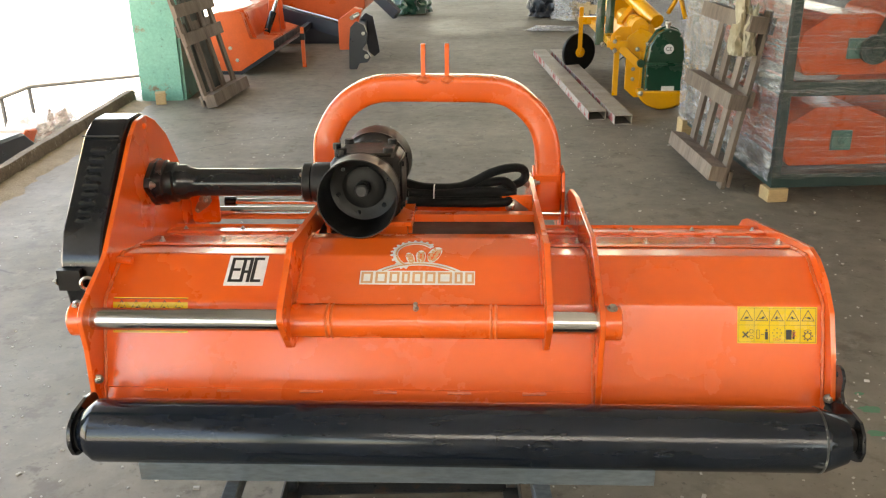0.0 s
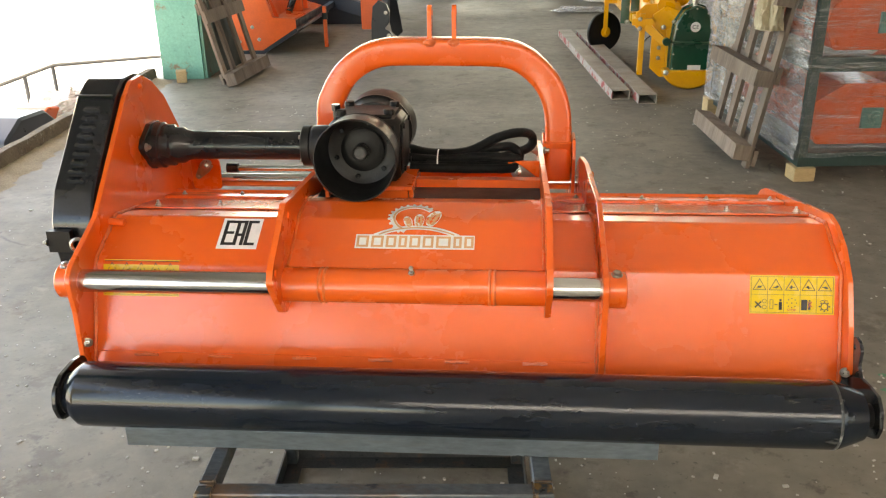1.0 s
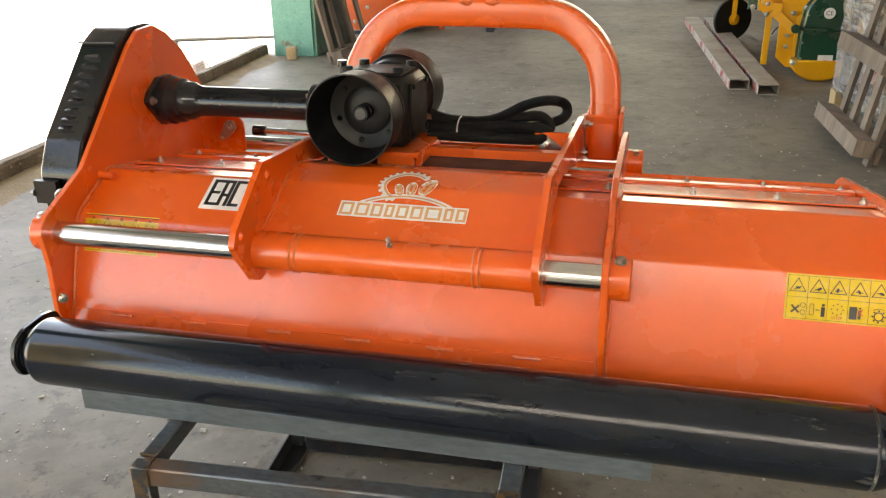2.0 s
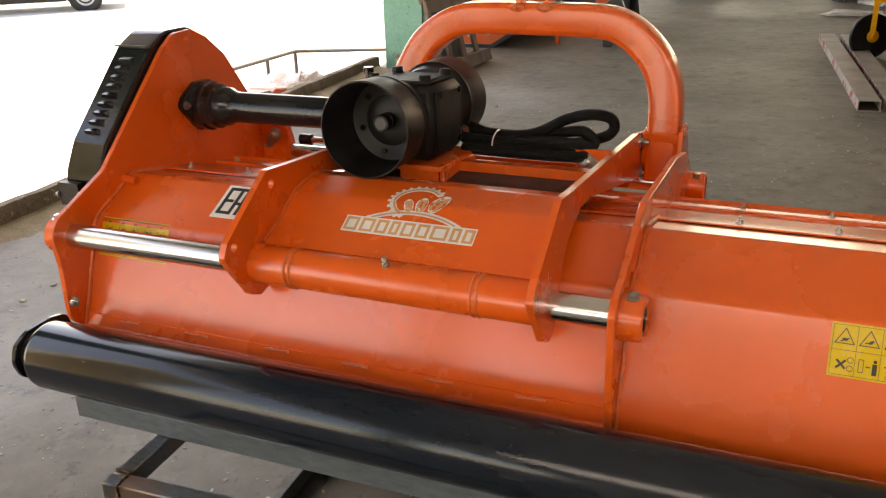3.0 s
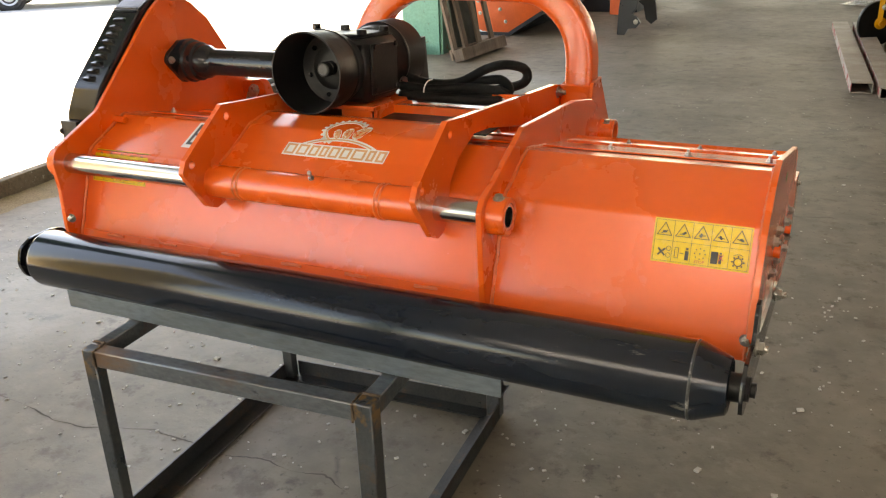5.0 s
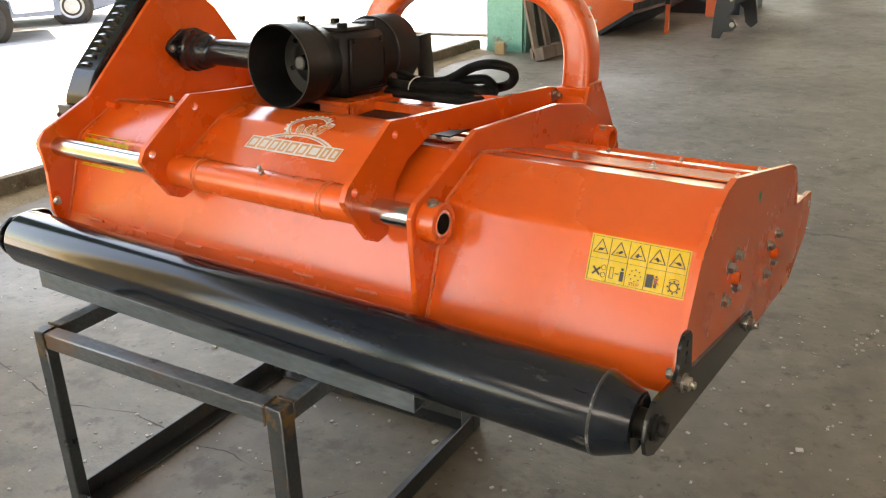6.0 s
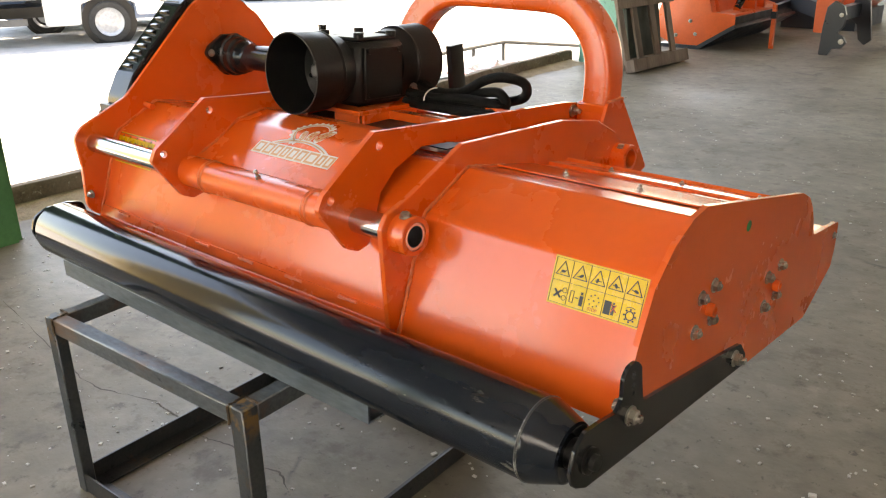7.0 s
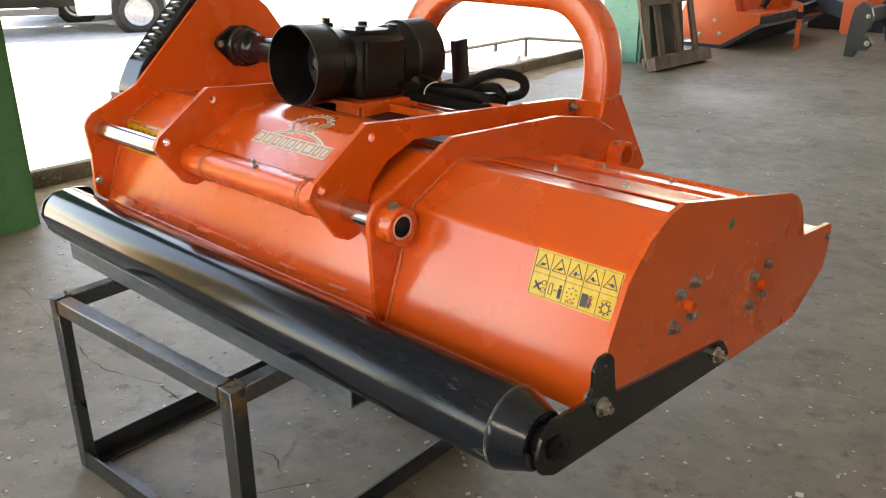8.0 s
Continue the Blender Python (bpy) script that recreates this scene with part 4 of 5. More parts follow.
for x, w in ((0.0, 0.031), (LONG, 0.036)):
    for y in (0.0, DEEP):
        leg = part("leg", put(box((x, y, 0), (x + w, y + (0.036 if x else 0.028), TOP))), STEEL_LEG, stand, bevel=0.0025)
        side, back = (x + w + 0.001 if x == 0 else x - 0.001), (y - 0.001 if y == 0 else y + 0.037)
        part("weld", put(bead([(side, back, TOP - 0.038), (side, back, TOP + 0.001)], 0.0028)), RUST, leg)
        part("weld", put(bead([(x + 0.002, (y + 0.037 if y == 0 else y - 0.001), TOP + 0.0005), (x + w - 0.002, (y + 0.037 if y == 0 else y - 0.001), TOP + 0.0005)], 0.0024)), RUST, leg)
        part("weld", put(bead([(side, y + 0.003, TOP + 0.0005), (side, y + 0.034, TOP + 0.0005)], 0.0022)), RUST, leg)
for y in (0.0, DEEP):
    part("rail", put(box((0.031, y + 0.001, TOP - 0.037), (LONG, y + 0.035, TOP - 0.001))), STEEL, stand, bevel=0.0025)
for x, w in ((0.0, 0.031), (LONG, 0.036)):
    part("rail", put(box((x + 0.001, 0.036 if x else 0.028, TOP - 0.037), (x + w - 0.001, DEEP, TOP - 0.001))), STEEL, stand, bevel=0.0025)
for p, q, inward in (((0.031, 0.002, 0.003), (LONG, 0.002, 0.003), (0, 1, 0)), ((0.031, DEEP + 0.034, 0.003), (LONG, DEEP + 0.034, 0.003), (0, -1, 0)), ((0.001, 0.036, 0.003), (0.001, DEEP, 0.003), (1, 0, 0)), ((LONG + 0.035, 0.036, 0.003), (LONG + 0.035, DEEP, 0.003), (-1, 0, 0))):
    part("bottom_rail", angle_bar(p, q, inward), STEEL_DARK, stand, "dark angle-iron bottom rail")
bm = plate([(0, 0), (0, 0.040), (0.0035, 0.040), (0.0035, 0.004), (0.038, 0.004), (0.038, 0)], 0, 1.027)
bmesh.ops.transform(bm, matrix=pose(-0.474, 1.508, TOP + 0.001, 0, 0, 0.45), verts=bm.verts)
solid("angle_iron", bm, STEEL_BLUE, "bare steel angle iron across the stand, carrying the roller", "angle iron", bevel=0.0005)

# ---- things in the hall ----
WOOD = mat("grey_wood", (0.23, 0.17, 0.13), (0.12, 0.085, 0.066), rough=0.85, scale=7, bump=0.5, bscale=60, fine=0.35, stretch=(1, 1, 0.12), per_object=0.35)
WOOD_NEW = mat("raw_wood", (0.46, 0.32, 0.17), (0.38, 0.25, 0.12), rough=0.8, scale=9, bump=0.3, bscale=60, fine=0.25, stretch=(0.2, 1, 1))
YELLOW = mat("yellow_paint", (0.80, 0.36, 0.012), (0.72, 0.31, 0.01), rough=0.32, scale=4, bump=0.05, coat=0.3, fine=0.08)
GREEN = mat("dark_green_paint", (0.006, 0.055, 0.030), (0.005, 0.045, 0.025), rough=0.28, scale=4, coat=0.3, fine=0.1)
FRAME_GREEN = mat("frame_green_paint", (0.016, 0.040, 0.034), (0.012, 0.030, 0.026), rough=0.45, scale=4, fine=0.2)
NAVY = mat("slate_paint", (0.020, 0.024, 0.033), (0.028, 0.032, 0.04), rough=0.38, scale=5, fine=0.15)
BG_ORANGE = mat("red_orange_paint", (0.74, 0.105, 0.02), (0.64, 0.085, 0.016), rough=0.35, scale=4, coat=0.2, fine=0.1)
TUBE = mat("primed_tube", (0.30, 0.265, 0.22), (0.24, 0.20, 0.165), rough=0.6, scale=6, bump=0.1, fine=0.25)
TUBE_RED = mat("flaked_red_paint", (0.42, 0.37, 0.33), (0.32, 0.27, 0.24), rough=0.6, scale=4, fine=0.25, spots=(9, 0.50, 0.54, (0.32, 0.035, 0.035)))
CLOTH = mat("beige_rag", (0.42, 0.36, 0.25), (0.30, 0.25, 0.17), rough=0.9, scale=14, bump=0.6, bscale=60)
CAR_WHITE = mat("white_car_paint", (0.80, 0.80, 0.80), rough=0.25, scale=3, coat=0.4, fine=0.03)
CAR_BLUE = mat("pale_blue_car_paint", (0.055, 0.09, 0.155), rough=0.25, scale=3, coat=0.4, fine=0.03)
GLASS_DARK = mat("tinted_glass", (0.02, 0.025, 0.03), rough=0.08, scale=3, fine=0.02)
RIM = mat("silver_rim_paint", (0.42, 0.43, 0.45), (0.30, 0.31, 0.33), rough=0.4, metal=0.3, scale=20, fine=0.1)
TYRE = mat("tyre_rubber", (0.022, 0.022, 0.022), rough=0.8, scale=20, bump=0.2)
GAP_DARK = mat("dark_board", (0.05, 0.055, 0.04), (0.035, 0.04, 0.03), rough=0.8, scale=6)


def film_mat(name, fac, tint):
    m = bpy.data.materials.new(name)
    m.use_nodes = True
    n, l = m.node_tree.nodes, m.node_tree.links
    n.remove(n["Principled BSDF"])
    tc, mp = n.new("ShaderNodeTexCoord"), n.new("ShaderNodeMapping")
    mp.inputs["Scale"].default_value = (1, 1, 3.0)
    mp.inputs["Rotation"].default_value = (0.25, 0.2, 0)
    l.new(tc.outputs["Object"], mp.inputs[0])
    a, b = n.new("ShaderNodeTexNoise"), n.new("ShaderNodeTexNoise")
    a.inputs["Scale"].default_value, a.inputs["Detail"].default_value, a.inputs["Roughness"].default_value, a.inputs["Distortion"].default_value = 7, 10, 0.72, 0.8
    b.inputs["Scale"].default_value, b.inputs["Detail"].default_value, b.inputs["Distortion"].default_value = 11, 8, 1.2
    l.new(mp.outputs[0], a.inputs["Vector"])
    mw = n.new("ShaderNodeMapping")
    mw.inputs["Scale"].default_value, mw.inputs["Rotation"].default_value = (1, 1, 5.0), (0.35, 0.25, 0.0)
    l.new(tc.outputs["Object"], mw.inputs[0])
    l.new(mw.outputs[0], b.inputs["Vector"])
    bp = n.new("ShaderNodeBump")
    bp.inputs["Strength"].default_value, bp.inputs["Distance"].default_value = 1.0, 0.055
    l.new(b.outputs[0], bp.inputs["Height"])
    gl, di, tr = n.new("ShaderNodeBsdfGlossy"), n.new("ShaderNodeBsdfDiffuse"), n.new("ShaderNodeBsdfTransparent")
    gl.inputs["Roughness"].default_value, gl.inputs["Color"].default_value = 0.10, (0.9, 0.9, 0.9, 1)
    di.inputs["Color"].default_value = (*tint, 1)
    # taut fine streaks along the wrapping, whitened in the colour to pass for glints
    ms, st, sr, cm, ad = n.new("ShaderNodeMapping"), n.new("ShaderNodeTexNoise"), n.new("ShaderNodeMapRange"), n.new("ShaderNodeMix"), n.new("ShaderNodeMath")
    ms.inputs["Scale"].default_value, ms.inputs["Rotation"].default_value = (1.8, 1.8, 85.0), (0.10, 0.07, 0.0)
    l.new(tc.outputs["Object"], ms.inputs[0])
    l.new(ms.outputs[0], st.inputs["Vector"])
    st.inputs["Scale"].default_value, st.inputs["Detail"].default_value, st.inputs["Distortion"].default_value = 1.0, 5, 0.9
    sr.inputs[1].default_value, sr.inputs[2].default_value = 0.57, 0.67
    l.new(st.outputs[0], sr.inputs[0])
    cm.data_type = "RGBA"
    cm.inputs[6].default_value, cm.inputs[7].default_value = (*tint, 1), (0.62, 0.61, 0.62, 1)
    l.new(sr.outputs[0], cm.inputs[0])
    l.new(cm.outputs[2], di.inputs["Color"])
    ad.operation, ad.use_clamp = "MULTIPLY_ADD", True
    ad.inputs[1].default_value = 0.42
    l.new(sr.outputs[0], ad.inputs[0])
    l.new(bp.outputs[0], gl.inputs["Normal"])
    l.new(bp.outputs[0], di.inputs["Normal"])
    mx, mt, rp = n.new("ShaderNodeMixShader"), n.new("ShaderNodeMixShader"), n.new("ShaderNodeMapRange")
    mx.inputs[0].default_value = 0.62
    l.new(di.outputs[0], mx.inputs[1])
    l.new(gl.outputs[0], mx.inputs[2])
    rp.inputs[1].default_value, rp.inputs[2].default_value, rp.inputs[3].default_value, rp.inputs[4].default_value = 0.46, 0.60, fac[0], fac[1]
    l.new(a.outputs[0], rp.inputs[0])
    l.new(rp.outputs[0], ad.inputs[2])
    l.new(ad.outputs[0], mt.inputs[0])
    l.new(tr.outputs[0], mt.inputs[1])
    l.new(mx.outputs[0], mt.inputs[2])
    l.new(mt.outputs[0], n["Material Output"].inputs[0])
    return m


FILM = film_mat("stretch_film", (0.14, 0.36), (0.12, 0.118, 0.12))
FILM_THICK = film_mat("layered_film", (0.34, 0.84), (0.36, 0.35, 0.37))


def film_shell(lo, hi, step=0.05, amp=0.02, bottom=False):
    """A crumpled skin round a box, open below."""
    bm = bmesh.new()
    c = [(a + b) / 2 for a, b in zip(lo, hi)]

    def grid(fn, nu, nv):
        vs = [[None] * (nv + 1) for _ in range(nu + 1)]
        for i in range(nu + 1):
            for j in range(nv + 1):
                p = Vector(fn(i / nu, j / nv))
                k = noise.noise(p * 5) * amp + noise.noise(p * 17) * amp * 0.5
                d = (p - Vector(c))
                vs[i][j] = bm.verts.new(p + d.normalized() * k)
        for i in range(nu):
            for j in range(nv):
                bm.faces.new((vs[i][j], vs[i + 1][j], vs[i + 1][j + 1], vs[i][j + 1]))
    w, d, h = (b - a for a, b in zip(lo, hi))
    nx, ny, nz = (max(2, int(v / step)) for v in (w, d, h))
    grid(lambda u, v: (lo[0] + u * w, lo[1], lo[2] + v * h), nx, nz)
    grid(lambda u, v: (lo[0] + u * w, hi[1], lo[2] + v * h), nx, nz)
    grid(lambda u, v: (lo[0], lo[1] + u * d, lo[2] + v * h), ny, nz)
    grid(lambda u, v: (hi[0], lo[1] + u * d, lo[2] + v * h), ny, nz)
    grid(lambda u, v: (lo[0] + u * w, lo[1] + v * d, hi[2]), nx, ny)
    bmesh.ops.remove_doubles(bm, verts=bm.verts, dist=0.002)
    return bm


def heap(c, size, n=26, amp=0.35, seed=0.0):
    """A crumpled dome-like lump standing on its base."""
    bm = bmesh.new()
    bmesh.ops.create_icosphere(bm, subdivisions=4, radius=1.0)
    for v in bm.verts:
        p = v.co.copy()
        k = 1 + amp * noise.noise(p * 1.7 + Vector((seed, 0, 0))) + amp * 0.55 * noise.noise(p * 5 + Vector((seed, 3, 0)))
        v.co = Vector((c[0] + p.x * k * size[0], c[1] + p.y * k * size[1], c[2] + max(-0.12, p.z * k) * size[2]))
    return bm


def pallet(at, lean, turn, width, tall, label, uprights, crosses, group, board=0.075, wood=None):
    ob = thing("pallet", (0, 0, 0), label, "pallet", group)
    for u in uprights:
        part("slat", box((u * width - board / 2, 0.0, 0.0 if u > 0.8 else 0.07), (u * width + board / 2, 0.022, tall)), wood or WOOD, ob, bevel=0.002)
    for z, d, h in crosses:
        part("cross_board", box((-width * 0.02, -d, z), (width * 1.02, -0.001, z + h)), wood or WOOD, ob, bevel=0.003)
    for z in (0.02, tall * 0.48, tall - 0.12):
        part("back_board", box((0, 0.0225, z), (width, 0.045, z + 0.09)), wood or WOOD, ob, bevel=0.002)
    ob.matrix_basis = pose(*at, 0, 0, turn) @ pose(0, 0, 0, -lean, 0, 0)
    return ob


pallet((-2.070, 7.02, 0), 14, 87, 0.84, 1.25, "weathered grey wooden pallet leaning on a column", (0.05, 0.30, 0.62, 0.93), ((0.0, 0.09, 0.10), (0.52, 0.022, 0.10), (0.75, 0.022, 0.10), (1.10, 0.022, 0.10)), "leaning pallets")
# Dark sheet drawn for the shaded gap between pallet and column.
gap_sheet = solid("dark_board", box((0, 0, 0), (0.03, 0.62, 1.5), m=pose(-2.17, 7.20, 0, 0, -8, 3)), GAP_DARK, "dark green sheet standing in for the shaded gap behind a pallet", "board", bevel=0.003)
pallet((1.520, 5.62, 0), 9.2, -86.0, 0.80, 1.00, "weathered wooden pallet leaning on a film-wrapped crate", (0.15, 0.41, 0.68, 0.94), ((0.05, 0.095, 0.085), (0.46, 0.095, 0.085), (0.88, 0.095, 0.085)), "leaning pallets", 0.075)


def block(at, turn, size, label):
    solid("wood_block", box((-size[0] / 2, -size[1] / 2, 0), (size[0] / 2, size[1] / 2, size[2]), m=pose(*at, 0, 0, turn)), WOOD_NEW, label, "wood block", group="wood blocks", bevel=0.004)


block((-2.535, 7.215, 0), 20, (0.085, 0.09, 0.10), "raw wood offcut on the floor by a column")
block((1.815, 4.655, 0), 8, (0.115, 0.11, 0.075), "raw wood block under a crate's corner")
block((1.665, 6.15, 0), 5, (0.10, 0.12, 0.11), "raw wood block under a wrapped stack")
block((2.62, 4.74, 0), 3, (0.115, 0.11, 0.075), "raw wood block under a crate's corner")


def steel_tube(a, b, w, h, label):
    ob = thing("steel_tube", (a[0], a[1], 0), label, "steel tube", "two tubes on the floor")
    d = (Vector(b) - Vector(a)).normalized()
    s = Vector((d.y, -d.x, 0))
    t = 0.005
    A, B = Vector(a), Vector(b)
    part("tube_top", beam(A + Vector((0, 0, h - t / 2)), B + Vector((0, 0, h - t / 2)), w, t), TUBE, ob, bevel=0.0015)
    part("tube_bottom", beam(A + Vector((0, 0, t / 2)), B + Vector((0, 0, t / 2)), w, t), TUBE, ob, bevel=0.0015)
    for k, m_ in ((-1, TUBE_RED), (1, TUBE)):
        o = s * k * (w / 2 - t / 2)
        part("tube_side", beam(A + o + Vector((0, 0, h / 2)), B + o + Vector((0, 0, h / 2)), t, h - 2 * t - 0.001), m_, ob)


steel_tube((1.085, 6.565, 0), (0.835, 9.66, 0), 0.135, 0.07, "grey steel box tube with flaked red paint on the floor")
steel_tube((1.262, 6.42, 0), (1.02, 9.66, 0), 0.135, 0.07, "grey steel box tube with flaked red paint on the floor")

# yellow rotary tiller with a green chain case
till = thing("rotary_tiller", (1.5, 7.9, 0), "yellow rotary tiller with dark green chain case", "tiller")
case_pts = [(1.50, 0.10), (1.50, 0.34), (1.52, 0.50), (1.58, 0.60), (1.66, 0.635), (1.74, 0.61), (1.79, 0.52), (1.81, 0.34), (1.81, 0.10)]


case = part("chain_case", plate_front(fillet(case_pts, 0.03, 3), 6.94, 7.04), GREEN, till, "glossy dark green chain case", bevel=0.01)
part("case_rim", plate_front(fillet([(x * 1.0 + (x - 1.655) * 0.06, z + (z - 0.35) * 0.04) for x, z in case_pts], 0.03, 3), 7.04, 7.06), GREEN, till, bevel=0.003)
part("badge", plate_front(ring(0.038, 18) and [(1.665 + a, 0.475 + b) for a, b in ring(0.038, 18)], 6.937, 6.940), WHITE, case, "round white badge with the letters CE")
part("lettering", text_mesh("CE", 0.042, Matrix.Translation((1.665, 6.9362, 0.475)) @ pose(0, 0, 0, 90, 0, 0)), INK, case)
part("label_plate", box((1.63, 6.936, 0.14), (1.73, 6.940, 0.185)), WHITE, case, "small pale data label")
part("guard_bar", sweep(smooth_path([(1.46, 7.02, 0.37), (1.47, 6.93, 0.37), (1.55, 6.91, 0.365), (1.72, 6.91, 0.36), (1.83, 6.95, 0.36)], 5), ring(0.012, 8), up=(0, 0, 1)), GREEN, till)
part("pipe_cap", lathe((1.45, 6.93, 0.37), (0, -1, 0), [(0, 0.03), (0.04, 0.03)], 14), GREEN, till)
part("skid_shell", plate_front([(1.645 + 0.20 * math.cos(a), 0.15 + 0.145 * math.sin(a)) for a in [math.pi + i * math.pi / 14 for i in range(15)]], 6.90, 7.06), YELLOW, till, bevel=0.012)
part("end_plate", plate_front(fillet([(1.36, 0.55), (1.36, 0.14), (1.44, 0.07), (1.56, 0.08), (1.56, 0.58), (1.46, 0.62)], 0.02, 3), 7.062, 7.09), YELLOW, till, bevel=0.003)
part("hood", plate_front(fillet([(1.38, 0.44), (1.50, 0.56), (1.74, 0.56), (1.92, 0.40), (1.98, 0.14), (1.94, 0.14), (1.88, 0.38), (1.72, 0.52), (1.52, 0.52), (1.40, 0.40)], 0.01, 2), 7.092, 8.95), YELLOW, till)
part("main_tube", rod((1.46, 7.09, 0.62), (1.46, 8.95, 0.62), 0.068, 20), YELLOW, till)
part("cross_plate", plate_front(fillet([(1.30, 0.47), (1.30, 0.56), (1.42, 0.60), (1.58, 0.58), (1.58, 0.44), (1.42, 0.42)], 0.012, 2), 7.13, 7.17), YELLOW, till, bevel=0.003)
part("side_arm", beam((1.31, 7.06, 0.47), (1.46, 7.03, 0.34), 0.03, 0.06), YELLOW, till, bevel=0.004)
part("side_arm", beam((1.20, 7.06, 0.50), (1.36, 7.05, 0.50), 0.03, 0.05), YELLOW, till, bevel=0.004)
part("lever", beam((1.72, 7.35, 0.70), (1.90, 7.45, 0.98), 0.03, 0.02), YELLOW, till, bevel=0.002)
part("lever", beam((1.86, 7.32, 0.66), (1.78, 7.42, 0.96), 0.03, 0.02), YELLOW, till, bevel=0.002)
for x, z in ((1.26, 0.52), (1.26, 0.45), (1.44, 0.46), (1.52, 0.50), (1.16, 0.50)):
    bolt((x, 7.045, z), (0, -1, 0), 0.014, till, stud=0.4)
for px, pz in ((1.515, 0.16), (1.515, 0.27), (1.53, 0.46), (1.58, 0.575), (1.665, 0.61), (1.75, 0.575), (1.785, 0.47), (1.80, 0.27), (1.80, 0.16)):
    bolt((px, 6.938, pz), (0, -1, 0), 0.007, case, stud=0, washer=False)
part("clamp_ring", lathe((1.46, 7.55, 0.62), (0, 1, 0), [(0, 0.072), (0.04, 0.072)], 20), YELLOW, till)
part("clamp_ring", lathe((1.46, 7.25, 0.62), (0, 1, 0), [(0, 0.072), (0.04, 0.072)], 20), YELLOW, till)
part("front_beam", box((1.26, 7.12, 0.43), (1.33, 8.9, 0.50)), YELLOW, till, bevel=0.006)
part("parking_leg", box((1.262, 7.05, 0.09), (1.302, 7.09, 0.56)), YELLOW, till, bevel=0.003)
part("gusset", plate_front([(1.30, 0.50), (1.50, 0.40), (1.50, 0.34), (1.30, 0.44)], 7.09, 7.11), YELLOW, till)
part("tilting_brace", beam((1.34, 7.4, 0.62), (1.60, 7.7, 0.86), 0.05, 0.03), YELLOW, till, bevel=0.003)
part("top_gear", box((1.36, 7.95, 0.60), (1.62, 8.25, 0.86)), YELLOW, till, bevel=0.03)
for x in (1.22, 1.30):
    part("mast", sweep([(x, 7.70, 0.40), (x + 0.01, 7.75, 0.75), (x + 0.06, 7.85, 1.15)], fillet([(-0.012, -0.035), (0.012, -0.035), (0.012, 0.035), (-0.012, 0.035)], 0.003, 2)), GREEN, till, "dark green mast bar")
part("mast", beam((1.30, 7.75, 1.05), (1.72, 7.62, 0.60), 0.06, 0.02), GREEN, till, "dark green mast bar", bevel=0.002)
part("depth_wheel", lathe((1.150, 8.72, 0.185), (0.55, -1, 0), [(0, 0.185), (0.004, 0.187), (0.03, 0.187), (0.034, 0.185)], 32), BLACK_DULL, till, "black steel depth wheel")
part("hub", lathe((1.165, 8.70, 0.185), (0.55, -1, 0), [(-0.02, 0.05), (0.02, 0.05), (0.025, 0.025), (0.05, 0.025)], 20), YELLOW, till)
part("wheel_fork", box((1.145, 8.66, 0.19), (1.185, 8.685, 0.62)), YELLOW, till, bevel=0.003)
part("fork_beam", box((1.14, 8.64, 0.46), (1.46, 8.70, 0.53)), YELLOW, till, bevel=0.004)
for i in range(14):
    y, a = 7.16 + i * 0.125, i * 1.1
    part("tine", sweep(smooth_path([(1.62, y, 0.25), (1.62 + 0.12 * math.cos(a), y, 0.25 + 0.12 * math.sin(a)), (1.62 + 0.2 * math.cos(a + 0.2), y + 0.03, 0.25 + 0.2 * math.sin(a + 0.2))], 3), fillet([(-0.03, -0.005), (0.03, -0.005), (0.03, 0.005), (-0.03, 0.005)], 0.002, 1)), BLACK_DULL, till)
part("rotor", rod((1.62, 7.09, 0.25), (1.62, 8.95, 0.25), 0.06, 16), BLACK_DULL, till)
for z in (0.22, 0.30, 0.38):
    bolt((1.42, 7.062, z), (0, -1, 0), 0.012, till, stud=0.4)
bolt((1.462, 6.90, 0.135), (-0.3, -1, 0), 0.016, till, stud=0.6)
part("front_panel", plate_front(fillet([(1.235, 0.445), (1.235, 0.560), (1.300, 0.625), (1.560, 0.640), (1.600, 0.560), (1.575, 0.430), (1.420, 0.420), (1.380, 0.445)], 0.015, 3), 7.112, 7.128), YELLOW, till, bevel=0.003)
part("cross_tube", rod((1.36, 7.75, 0.90), (1.60, 7.16, 0.66), 0.058, 20), YELLOW, till)
part("clamp_ring", lathe((1.42, 7.60, 0.84), (0.24, -0.59, -0.24), [(0, 0.066), (0.05, 0.066)], 20), YELLOW, till)
part("adjuster", plate_front(fillet([(1.47, 0.16), (1.47, 0.44), (1.545, 0.46), (1.545, 0.16)], 0.01, 2), 7.046, 7.060), YELLOW, till, bevel=0.002)
part("tine_guard", sweep(smooth_path([(1.385, 7.20, 0.40), (1.40, 7.20, 0.28), (1.46, 7.20, 0.16), (1.55, 7.20, 0.10)], 4), fillet([(-0.05, -0.012), (0.05, -0.012), (0.05, 0.012), (-0.05, 0.012)], 0.004, 1)), BLACK_DULL, till)
part("breather", lathe((1.655, 6.99, 0.63), (0, 0, 1), [(0, 0.016), (0.02, 0.016), (0.022, 0.024), (0.045, 0.024)], 12), ZINC, till)


